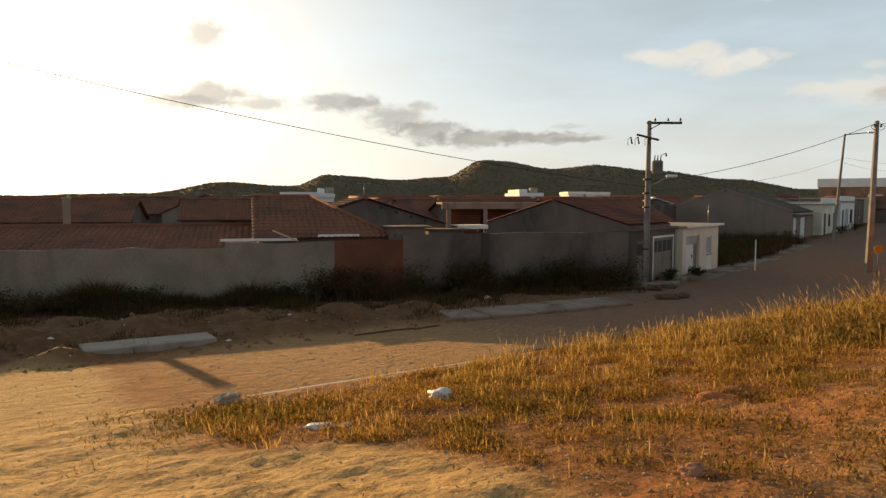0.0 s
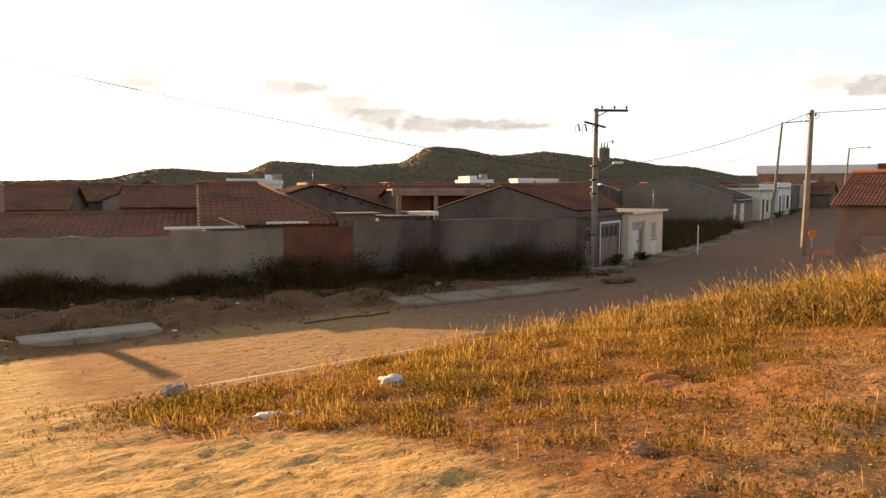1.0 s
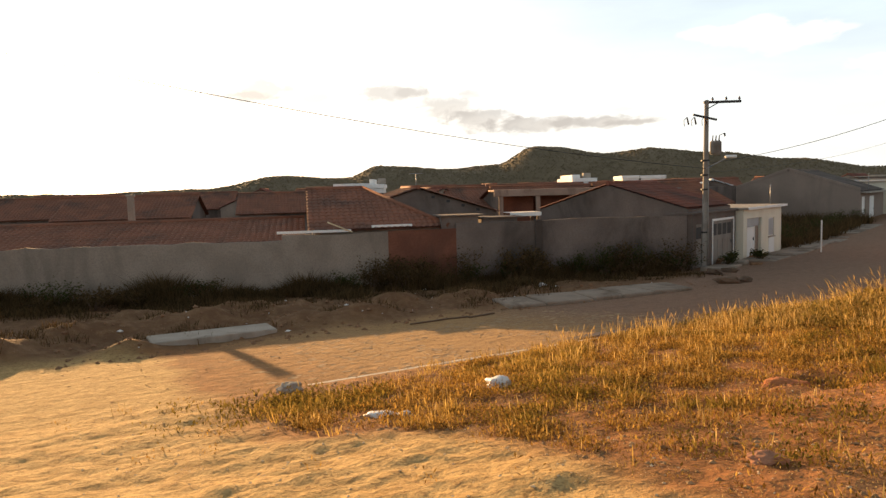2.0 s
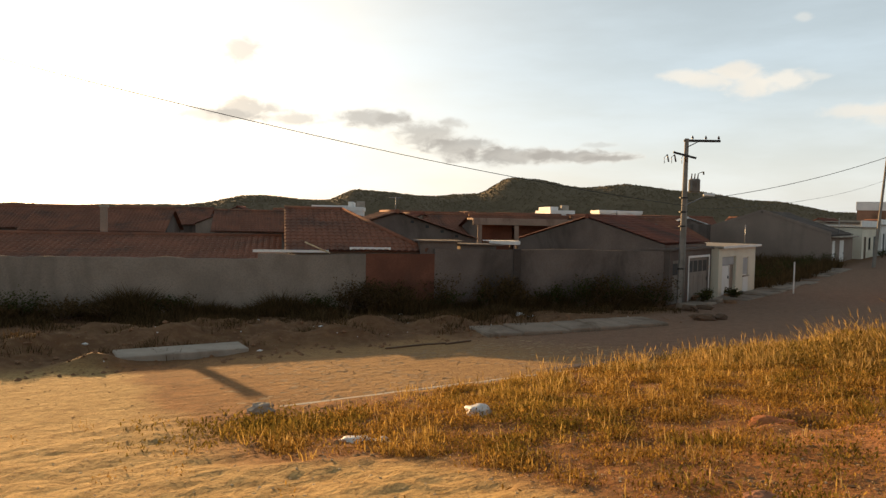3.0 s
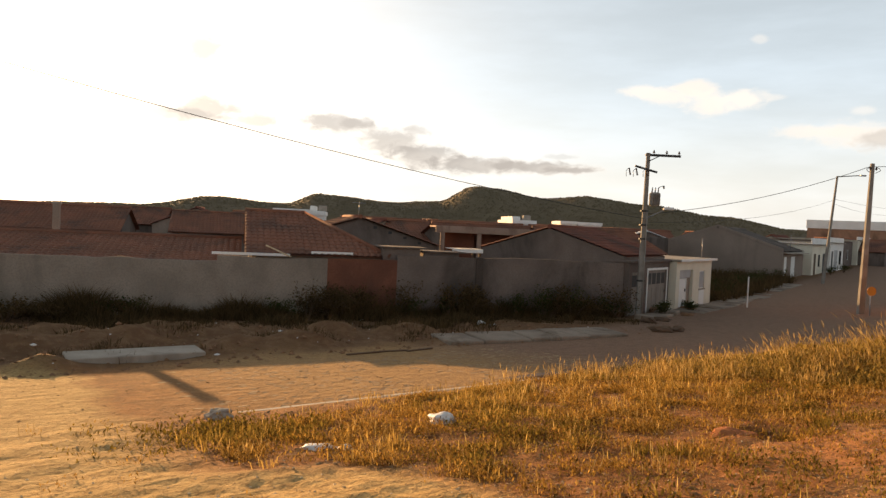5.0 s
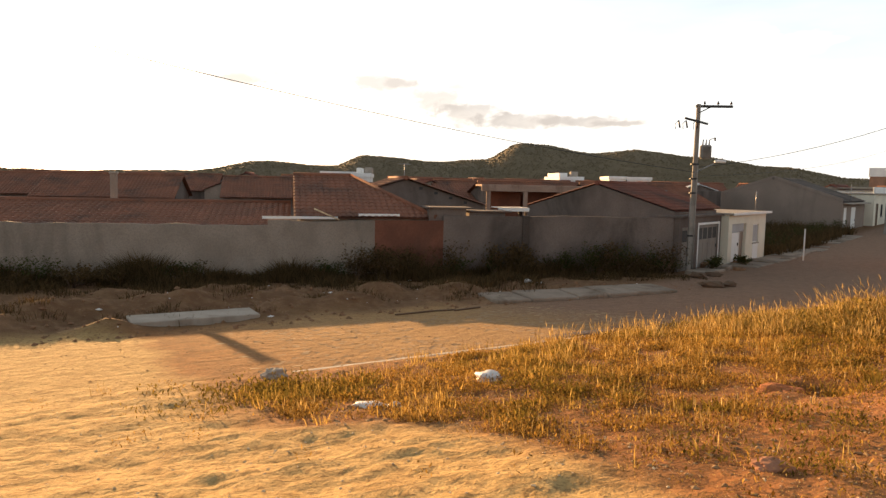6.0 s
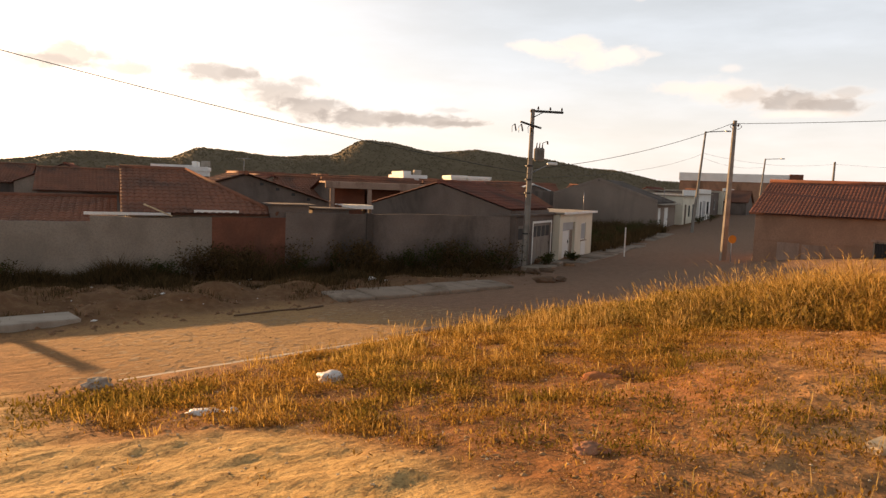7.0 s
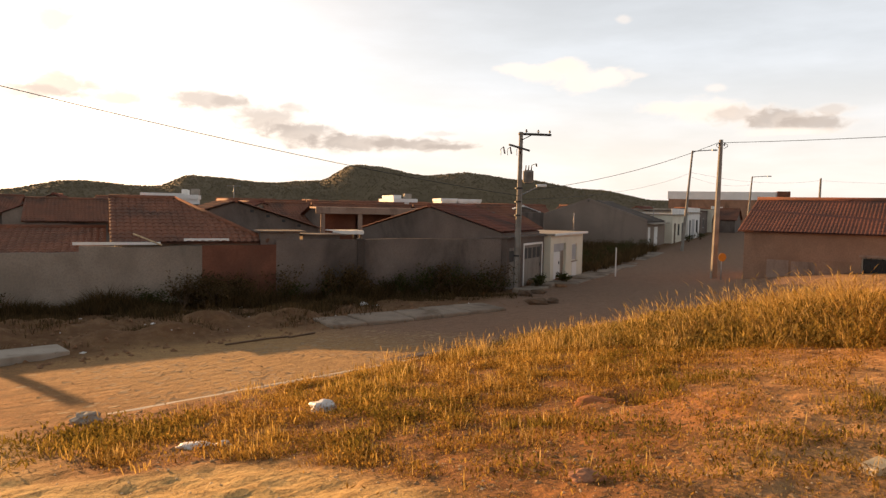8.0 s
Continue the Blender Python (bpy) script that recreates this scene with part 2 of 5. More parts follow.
M["cement_sheet"] = material("weathered_cement_sheet", (0.17, 0.138, 0.118), 0.95, (0.12, 0.098, 0.084), 0.6, 12, 0.3, 0.02, (0.07, 0.056, 0.047), (0.48, 0.76))
M["faded"] = material("faded_render", (0.40, 0.27, 0.205), 0.95, (0.32, 0.215, 0.16), 1.2, 18, 0.3, 0.02, (0.17, 0.105, 0.075), (0.45, 0.7))
M["damp"] = material("damp_stained_render", (0.085, 0.066, 0.055), 0.9, (0.06, 0.047, 0.04), 0.8, 18, 0.4, 0.02, (0.04, 0.032, 0.027), (0.5, 0.75))
M["wall_plain"] = material("plain_cement_render", (0.285, 0.222, 0.18), 0.95, (0.235, 0.183, 0.148), 0.5, 18, 0.3, 0.02, (0.16, 0.125, 0.10), (0.52, 0.82), 0.35)
M["crest_leaf"] = blade_material("crest_weed", (0.11, 0.075, 0.018), (0.46, 0.32, 0.09), 0.45)


# ---- mesh helpers ----
def part(name, bm, mat, parent=None, label=""):
    me = bpy.data.meshes.new(name)
    bm.to_mesh(me)
    bm.free()
    me.materials.append(mat)
    ob = new(name, me)
    ob.parent = parent
    if label:
        ob["label"] = label
    return ob


def raw(name, verts, faces, mat, parent=None, smooth=False):
    me = bpy.data.meshes.new(name)
    me.from_pydata([tuple(v) for v in verts], [], [tuple(f) for f in faces])
    me.materials.append(mat)
    if smooth:
        me.polygons.foreach_set("use_smooth", [True] * len(me.polygons))
    me.update()
    ob = new(name, me)
    ob.parent = parent
    return ob


def empty(name, x, y, z, turn=0.0, label="", category="", group="", kind=""):
    ob = new(name)
    ob.matrix_world = pose(x, y, z, 0, 0, turn)
    return tagged(ob, label, category, group, kind)


def add_box(bm, x0, x1, y0, y1, z0, z1, bevel=0.0):
    vs = [bm.verts.new((x, y, z)) for x in (x0, x1) for y in (y0, y1) for z in (z0, z1)]
    fs = [(0, 1, 3, 2), (4, 6, 7, 5), (0, 4, 5, 1), (2, 3, 7, 6), (0, 2, 6, 4), (1, 5, 7, 3)]
    made = [bm.faces.new([vs[i] for i in f]) for f in fs]
    if bevel:
        edges = list({e for f in made for e in f.edges})
        bmesh.ops.bevel(bm, geom=edges, offset=bevel, segments=1, affect="EDGES", profile=0.7)


def box(name, x0, x1, y0, y1, z0, z1, mat, parent=None, bevel=0.0, label=""):
    bm = bmesh.new()
    add_box(bm, x0, x1, y0, y1, z0, z1, bevel)
    return part(name, bm, mat, parent, label)


def tube(bm, a, b, r0, r1, seg=10):
    """A tapered round bar from a to b."""
    a, b = Vector(a), Vector(b)
    q = (b - a).to_track_quat("Z", "Y")
    rings = []
    for c, r in ((a, r0), (b, r1)):
        rings.append([bm.verts.new(c + q @ Vector((r * math.cos(k * math.tau / seg), r * math.sin(k * math.tau / seg), 0))) for k in range(seg)])
    for k in range(seg):
        f = bm.faces.new((rings[0][k], rings[0][(k + 1) % seg], rings[1][(k + 1) % seg], rings[1][k]))
        f.smooth = True
    bm.faces.new(rings[0][::-1])
    bm.faces.new(rings[1])


# ---- the lie of the land ----
U, N = (0.839, 0.545), (-0.545, 0.839)        # along and across the near road
S = (0.611, 0.792)                             # along the side street that climbs away
W = (0.792, -0.611)                            # across the side street
CORNER = (8.2, 30.0)


def smooth(v, a, b):
    t = min(1.0, max(0.0, (v - a) / (b - a)))
    return t * t * (3 - 2 * t)


# heaps of tipped earth along the verge, in road coordinates: along, across, half length, half width, height
HEAPS = ((1.2, 17.05, 0.75, 0.42, 0.20), (5.7, 17.9, 0.9, 0.55, 0.26), (7.6, 17.7, 1.0, 0.45, 0.20), (3.2, 19.7, 1.7, 0.6, 0.34), (0.2, 19.2, 1.3, 0.6, 0.30),
         (6.3, 19.9, 1.2, 0.55, 0.30), (9.0, 19.2, 1.3, 0.5, 0.22), (-2.0, 18.0, 1.3, 0.6, 0.30), (1.6, 21.4, 1.4, 0.5, 0.30), (4.9, 21.6, 1.5, 0.5, 0.28), (11.2, 18.6, 1.0, 0.5, 0.18))


def road_z(x, y):
    """Height of the street surface, before the mound is laid over it."""
    n = N[0] * x + N[1] * y
    s = (x - CORNER[0]) * S[0] + (y - CORNER[1]) * S[1]
    w = (x - CORNER[0]) * W[0] + (y - CORNER[1]) * W[1]
    z = -0.085 * min(max(n - 9.9, -6), 6.2) - 0.035 * min(max(n - 16.1, 0), 9)
    z += 0.75 * smooth(s, 6, 45) + 0.8 * smooth(s, 40, 110)
    z += 0.45 * smooth(w, 4.0, 14.0) * smooth(s, -6, 4)
    return z


def ground_z(x, y):
    n = N[0] * x + N[1] * y
    z = road_z(x, y)
    mound = 1.60 - 0.155 * n
    if n < 2:
        mound = 1.29 - 0.05 * (n - 2) if n > -8 else 1.79
    k = smooth(n, 10.05, 9.8)
    z = z * (1 - k) + max(mound, z) * k if mound > z else z
    d = math.hypot(x, y)
    soft = smooth(d, 60, 25)
    r = noise.noise((x * 0.35, y * 0.35, 0.3)) * 0.07 + noise.noise((x * 1.1, y * 1.1, 4.0)) * 0.03
    if d < 22:
        r += noise.noise((x * 2.6 + 0.5 * y, y * 3.3, 9.0)) * 0.016
        if d < 12 and n < 9.6:
            r += 0.016 * noise.noise((x * 6.0, y * 6.0, 1.5)) + 0.010 * noise.noise((x * 12.5, y * 12.5, 2.5))
        u = U[0] * x + U[1] * y
        sandy = smooth(u - (2.9 - 1.15 * smooth(n, 5.0, 6.3)), 0.6, -0.5) * smooth(n, 10.5, 8.5)
        r += sandy * (0.018 * math.sin((n + 0.25 * u + 0.5 * noise.noise((x, y, 7.0))) * 5.2) + 0.016 * noise.noise((x * 1.6, y * 4.5, 3.0)) + 0.018 * noise.noise((x * 5.0, y * 7.0, 8.0)))
    heap = smooth(n, 16.4, 17.8) * smooth(n, 23.5, 20.5) * smooth(U[0] * x + U[1] * y, 20, 15)
    u_h = U[0] * x + U[1] * y
    if 15.0 < n < 24.0 and -6.0 < u_h < 15.0:
        for ha, hn, la, ln, hh in HEAPS:
            q = ((u_h - ha) / la) ** 2 + ((n - hn) / ln) ** 2
            if q < 9:
                r += 1.3 * hh * math.exp(-q) * (1 + 0.5 * noise.noise((x * 1.7, y * 1.7, 6.0)))
    # a hollow scraped out of the bank, its earth thrown to one side
    q = ((x - 3.1) / 0.30) ** 2 + ((y - 6.72) / 0.20) ** 2
    if q < 9:
        r -= 0.24 * math.exp(-q)
    q = ((x - 2.88) / 0.20) ** 2 + ((y - 6.50) / 0.16) ** 2
    if q < 9:
        r += 0.07 * math.exp(-q)
    r += heap * (0.22 * noise.noise((x * 0.7, y * 0.7, 2.2)) + 0.10 * noise.noise((x * 2.2, y * 2.2, 5.2)) + 0.06)
    onroad = smooth(n, 9.6, 10.0) * smooth(n, 16.4, 15.6) * smooth(U[0] * x + U[1] * y, -30, 0)
    return z + r * soft * (1 - 0.75 * onroad)


def settle(x, y, sink=0.0):
    return Vector((x, y, ground_z(x, y) - sink))


def ground_material():
    """Red earth, pale drifted sand on the tracks, grey-brown dust on the street."""
    m = bpy.data.materials.new("earth")
    m.use_nodes = True
    n = Net(m.node_tree)
    pos = n.node("ShaderNodeNewGeometry").outputs["Position"]
    xyz = n.node("ShaderNodeSeparateXYZ", {0: pos}).outputs
    across = n.math("ADD", n.math("MULTIPLY", xyz[0], N[0]), n.math("MULTIPLY", xyz[1], N[1]))
    along = n.math("ADD", n.math("MULTIPLY", xyz[0], U[0]), n.math("MULTIPLY", xyz[1], U[1]))
    big, mid, fine = n.noise(pos, 0.55, 5.0), n.noise(pos, 4.0, 5.0, 0.6), n.noise(pos, 45.0, 4.0, 0.7)
    wobble = n.math("MULTIPLY", n.math("SUBTRACT", big, 0.5), 3.0)
    earth = n.mix(n.step(mid, 0.35, 0.65), (0.31, 0.138, 0.053), (0.20, 0.09, 0.036))
    earth = n.mix(n.step(big, 0.5, 0.68), earth, (0.37, 0.16, 0.055))
    sand = n.mix(n.step(mid, 0.35, 0.7), (0.54, 0.365, 0.155), (0.40, 0.255, 0.10))
    dust = n.mix(n.step(mid, 0.3, 0.7), (0.44, 0.272, 0.122), (0.345, 0.21, 0.098))
    litter = n.mix(n.step(mid, 0.4, 0.65), (0.17, 0.092, 0.05), (0.235, 0.135, 0.072))
    pale = n.mix(n.step(mid, 0.35, 0.65), (0.56, 0.32, 0.145), (0.40, 0.22, 0.098))
    earth = n.mix(n.step(n.math("ADD", n.math("SUBTRACT", across, n.math("MULTIPLY", n.math("SUBTRACT", along, 5.0), 0.4)), wobble), 3.2, 1.4), earth, pale)
    mottle = n.step(n.noise(pos, 1.6, 5.0, 0.65), 0.45, 0.64, 0.0, 0.55)
    earth = n.mix(mottle, earth, (0.17, 0.078, 0.03))
    # the sandy track sweeps from in front of the eye round to the street
    limit = n.step(across, 5.0, 6.3, 2.9, 1.75)
    past = n.math("SUBTRACT", n.math("ADD", along, n.math("MULTIPLY", wobble, 0.55)), limit)
    track = n.step(past, 0.35, -0.5)
    col = n.mix(track, earth, sand)
    street = n.math("MULTIPLY", n.step(n.math("ADD", across, n.math("MULTIPLY", wobble, 0.12)), 9.3, 10.0), n.step(along, 1.0, 6.0))
    # shade of the houses up the street, painted in as a darker dust
    shade_dust = n.mix(n.step(mid, 0.3, 0.7), (0.30, 0.185, 0.125), (0.23, 0.14, 0.095))
    dust = n.mix(n.step(n.math("ADD", along, wobble), 8.5, 13.0), dust, shade_dust)
    col = n.mix(street, col, dust)
    verge = n.step(n.math("ADD", across, n.math("MULTIPLY", wobble, 0.5)), 16.1, 17.4)
    side = n.step(n.math("SUBTRACT", n.math("MULTIPLY", xyz[0], W[0]), n.math("MULTIPLY", xyz[1], -W[1])), -10.0, -11.0)
    col = n.mix(n.math("MULTIPLY", verge, side), col, litter)
    bare = n.node("ShaderNodeVectorMath", {0: pos, 1: (3.15, 5.95, 1.0)}, operation="DISTANCE").outputs["Value"]
    col = n.mix(n.step(n.math("ADD", bare, wobble), 1.35, 0.5), col, (0.44, 0.20, 0.08))
    col = n.mix(n.math("MULTIPLY", n.step(fine, 0.45, 0.72), 0.55), col, (0.13, 0.075, 0.035))
    clot = n.noise(pos, 16.0, 4.0, 0.65)
    col = n.mix(n.math("MULTIPLY", n.step(clot, 0.5, 0.66), 0.5), col, (0.15, 0.085, 0.04))
    pebble = n.node("ShaderNodeTexVoronoi", {"Scale": 30.0, "Vector": pos})
    col = n.mix(n.math("MULTIPLY", n.step(pebble.outputs["Distance"], 0.22, 0.1), n.step(mid, 0.5, 0.7)), col, (0.55, 0.42, 0.28))
    bs = n.node("ShaderNodeBsdfPrincipled", {"Base Color": col, "Roughness": 0.97, "Specular IOR Level": 0.1})
    h = n.math("ADD", n.math("ADD", n.math("MULTIPLY", mid, 1.0), n.math("MULTIPLY", fine, 0.22)), n.math("MULTIPLY", clot, 0.35))
    comb = n.node("ShaderNodeCombineXYZ", {0: n.math("MULTIPLY", along, 1.3), 1: n.math("MULTIPLY", across, 5.0), 2: 0.0}).outputs[0]
    streak = n.noise(comb, 1.0, 4.0, 0.45, 0.2)
    h = n.math("ADD", h, n.math("MULTIPLY", streak, 1.1))
    b = n.node("ShaderNodeBump", {"Height": h, "Strength": 0.55, "Distance": 0.08})
    n.put(bs.inputs["Normal"], b.outputs[0])
    n.node("ShaderNodeOutputMaterial", {0: bs.outputs[0]})
    return m


M["earth"] = ground_material()


def ground():
    """One sheet: rings of growing size round the eye, out to the horizon."""
    radii = [0.0]
    step = 0.10
    while radii[-1] < 3000:
        radii.append(radii[-1] + step)
        step = (0.06 if radii[-1] < 9 else max(0.10, radii[-1] * 0.0125)) if radii[-1] < 60 else radii[-1] * 0.08
    fine = np.radians(np.arange(-58, 66, 0.42))
    rest = np.radians(np.arange(66, 302, 4.0))
    angs = np.concatenate([fine, rest])
    na = len(angs)
    verts, faces = [(0, 0, ground_z(0, 0))], []
    for r in radii[1:]:
        for a in angs:
            x, y = r * math.sin(a), r * math.cos(a)
            verts.append((x, y, ground_z(x, y)))
    for i in range(len(radii) - 2):
        for k in range(na):
            a, b = 1 + i * na + k, 1 + i * na + (k + 1) % na
            faces.append((a, b, b + na, a + na))
    for k in range(na):
        faces.append((0, 1 + (k + 1) % na, 1 + k))
    g = raw("ground", verts, faces, M["earth"], smooth=True)
    return tagged(g, "bare red earth and pale sand sloping to a dusty street", "ground", kind="structure")


ground()


# ---- buildings ----
def wall_panel(bm, length, height, thick, holes=(), base=-0.6):
    """An upright wall from x=0 to length, its outer face at y=0, with openings (x0, x1, z0, z1) cut right through."""
    xs = sorted({0.0, length, *[h[0] for h in holes], *[h[1] for h in holes]})
    zs = sorted({base, height, *[h[2] for h in holes], *[h[3] for h in holes]})
    for x0, x1 in zip(xs, xs[1:]):
        for z0, z1 in zip(zs, zs[1:]):
            cx, cz = (x0 + x1) / 2, (z0 + z1) / 2
            if not any(h[0] < cx < h[1] and h[2] < cz < h[3] for h in holes):
                add_box(bm, x0, x1, 0, thick, z0, z1)
    bmesh.ops.remove_doubles(bm, verts=bm.verts, dist=0.0005)


def gable(bm, x0, x1, z, rise, thick, peak=0.5):
    """A triangular wall head over a wall panel."""
    xp = x0 + (x1 - x0) * peak
    pts = [(x0, z), (x1, z), (xp, z + rise)]
    a = [bm.verts.new((p[0], 0, p[1])) for p in pts]
    b = [bm.verts.new((p[0], thick, p[1])) for p in pts]
    bm.faces.new(a)
    bm.faces.new(b[::-1])
    for k in range(3):
        bm.faces.new((a[k], b[k], b[(k + 1) % 3], a[(k + 1) % 3]))


def tiled_slope(name, origin, along, up, length, run, mat, parent, pitch=0.24, course=0.38, fine=True, amp=0.045, hip=(0.0, 0.0)):
    """A roof slope of half-round clay tiles in courses: origin at the eave, along the eave, up the slope.
    hip: how far each end draws in towards the ridge."""
    o, a, u = Vector(origin), Vector(along).normalized(), Vector(up).normalized()
    nrm = a.cross(u).normalized()
    if nrm.z < 0:
        nrm = -nrm
    cols = max(2, int(length / pitch))
    rows = max(2, int(run / course))
    per = 4 if fine else 2
    rng = random.Random(int(length * 100 + run * 10))
    verts, faces = [], []
    nx = cols * per + 1
    sag = [rng.uniform(-0.02, 0.02) for _ in range(cols + 1)]
    for j in range(rows):
        for end in (0, 1):
            v = (j + end) / rows * run
            lift = amp * 0.5 if end == 0 else 0.0
            lo, hi = hip[0] * v / run, length - hip[1] * v / run
            for i in range(nx):
                ph = i / per
                wave = amp * abs(math.sin(math.pi * ph)) + sag[int(min(ph, cols))] * 5 * amp
                wave += 0.2 * amp * noise.noise((ph * 0.3, v * 0.7, length))
                verts.append(o + a * min(hi, max(lo, ph * length / cols)) + u * v + nrm * (wave + lift))
    for j in range(rows):
        for i in range(nx - 1):
            p, q = (2 * j) * nx + i, (2 * j + 1) * nx + i
            if (verts[p + 1] - verts[p]).length < 0.004 and (verts[q + 1] - verts[q]).length < 0.004:
                continue
            faces.append((p, p + 1, q + 1, q))
            if j + 1 < rows:
                faces.append((q, q + 1, q + 1 + nx, q + nx))
    # underside board
    b = len(verts)
    for v, t in ((0, 0), (0, length), (run, length - hip[1]), (run, hip[0])):
        verts.append(o + a * t + u * v - nrm * 0.05)
    faces.append((b, b + 1, b + 2, b + 3))
    return raw(name, verts, faces, mat, parent)


def door(parent, x0, x1, z0, z1, y, mat, label, panels=2, name="door", grille=False):
    """A framed door leaf set back in its opening."""
    d = box(name, x0 + 0.05, x1 - 0.05, y, y + 0.05, z0, z1 - 0.05, mat, parent, 0.006, label)
    fr = bmesh.new()
    add_box(fr, x0, x0 + 0.05, y - 0.03, y + 0.09, z0, z1)
    add_box(fr, x1 - 0.05, x1, y - 0.03, y + 0.09, z0, z1)
    add_box(fr, x0 + 0.05, x1 - 0.05, y - 0.03, y + 0.09, z1 - 0.05, z1)
    part("door_frame", fr, mat, d)
    w = (x1 - x0 - 0.1) / panels
    for k in range(panels):
        a = x0 + 0.05 + k * w
        box("panel", a + 0.06, a + w - 0.06, y - 0.015, y, z0 + 0.12, z0 + (z1 - z0) * 0.6, mat, d, 0.005)
        if grille:
            box("pane", a + 0.06, a + w - 0.06, y - 0.006, y, z0 + (z1 - z0) * 0.68, z1 - 0.14, M["dark"], d)
    box("handle", x1 - 0.19, x1 - 0.15, y - 0.05, y, z0 + 0.95, z0 + 1.1, M["dark"], d, 0.004)
    return d


def window(parent, x0, x1, z0, z1, y, mat, bars=0):
    """A window with frame, dark pane, sill and optional bars."""
    fr = bmesh.new()
    add_box(fr, x0, x0 + 0.05, y, y + 0.06, z0, z1)
    add_box(fr, x1 - 0.05, x1, y, y + 0.06, z0, z1)
    add_box(fr, x0 + 0.05, x1 - 0.05, y, y + 0.06, z0, z0 + 0.05)
    add_box(fr, x0 + 0.05, x1 - 0.05, y, y + 0.06, z1 - 0.05, z1)
    w = part("window", fr, mat, parent)
    box("pane", x0 + 0.05, x1 - 0.05, y + 0.03, y + 0.04, z0 + 0.05, z1 - 0.05, M["glass"], w)
    box("sill", x0 - 0.06, x1 + 0.06, -0.06, y, z0 - 0.06, z0, M["concrete"], w, 0.01)
    for k in range(bars):
        bm = bmesh.new()
        x = x0 + 0.05 + (k + 0.5) * (x1 - x0 - 0.1) / bars
        tube(bm, (x, y - 0.02, z0), (x, y - 0.02, z1), 0.012, 0.012, 6)
        part("bar", bm, M["dark"], w)
    return w


def house(x, y, z, turn, width, depth, eave, rise, wall, tile, label, ridge="y", front=(), over=0.25, fine=True, rear_eave=None,
          peak=0.5, name="house", side_holes=(), amp=0.045, hipped=0.0, upstand=0.0, pitch=0.24):
    """A plastered house; local x along its front, local y into its depth, outer front face at y=0.
    ridge 'y': gable end to the front; ridge 'x': eave to the front."""
    h = empty(name, x, y, z, turn, label, "house")
    t = 0.16
    bm = bmesh.new()
    wall_panel(bm, width, eave, t, front)
    if ridge == "y":
        if upstand:
            add_box(bm, 0, width, 0, t, eave, eave + upstand)
        gable(bm, 0, width, eave + upstand, rise, t, peak)
    part("front_wall", bm, wall, h)
    bm = bmesh.new()
    wall_panel(bm, width, eave, t)
    if ridge == "y":
        gable(bm, 0, width, eave, rise, t, peak)
    bmesh.ops.translate(bm, verts=bm.verts, vec=(0, depth - t, 0))
    part("rear_wall", bm, wall, h)
    for k, px in enumerate((t, width)):
        bm = bmesh.new()
        wall_panel(bm, depth - 2 * t, eave, t, side_holes if k else ())
        if ridge == "x" and not (hipped and k):
            gable(bm, -t, depth - t, eave, rise, t)
        m = Matrix.Translation((px, t, 0)) @ Matrix.Rotation(radians(90), 4, "Z")
        bmesh.ops.transform(bm, matrix=m, verts=bm.verts)
        part("side_wall", bm, wall, h)
    lift = 0.05
    if ridge == "y":
        for sgn in (0, 1):
            half = width * (peak if sgn == 0 else 1 - peak)
            run = math.hypot(half, rise)
            up = Vector((half if sgn == 0 else -half, 0, rise)).normalized()
            edge = Vector((0 if sgn == 0 else width, -over * 0.6, eave + lift)) - up * over
            tiled_slope("roof_slope", edge, (0, 1, 0), up, depth + over * 1.2, run + over, tile, h, fine=fine, amp=amp)
        bm = bmesh.new()
        tube(bm, (width * peak, -over * 0.6, eave + rise + 0.08), (width * peak, depth + over * 0.6, eave + rise + 0.08), 0.11, 0.11, 8)
        part("ridge_tiles", bm, tile, h)
    else:
        for sgn in (0, 1):
            run = math.hypot(depth / 2, rise)
            up = Vector((0, depth / 2 if sgn == 0 else -depth / 2, rise)).normalized()
            edge = Vector((-over, 0 if sgn == 0 else depth, eave + lift)) - up * over
            tiled_slope("roof_slope", edge, (1, 0, 0), up, width + 2 * over, run + over, tile, h, pitch=pitch, fine=fine, amp=amp,
                        hip=(0.0, hipped + over if hipped else 0.0))
        end = width - hipped if hipped else width + over
        bm = bmesh.new()
        tube(bm, (-over, depth / 2, eave + rise + 0.08), (end, depth / 2, eave + rise + 0.08), 0.11, 0.11, 8)
        part("ridge_tiles", bm, tile, h)
        if hipped:
            up = Vector((-hipped, 0, rise)).normalized()
            edge = Vector((width, -over, eave + lift)) - up * over
            tiled_slope("roof_slope", edge, (0, 1, 0), up, depth + 2 * over, math.hypot(hipped, rise) + over, tile, h, fine=fine, amp=amp, hip=(depth / 2 + over, depth / 2 + over))
            for yy in (-over, depth + over):
                bm = bmesh.new()
                tube(bm, (width + over, yy, eave + 0.02), (end, depth / 2, eave + rise + 0.08), 0.10, 0.10, 8)
                part("hip_tiles", bm, tile, h)
    return h


WALL_TURN = math.degrees(math.atan2(4.3, 15.7))     # yard wall along the verge
S_TURN = math.degrees(math.atan2(S[1], S[0]))        # fronts along the side street


def along_wall(d, back=0.0):
    """A point d metres along the yard wall from its start, set back from its face."""
    c, s = math.cos(radians(WALL_TURN)), math.sin(radians(WALL_TURN))
    return (-7.5 + c * d - s * back, 25.7 + s * d + c * back)


def along_street(d, back=0.0):
    """A point d metres up the side street from the corner, set back behind the fronts."""
    return (CORNER[0] + S[0] * d - W[0] * back, CORNER[1] + S[1] * d - W[1] * back)


BASE = -0.85


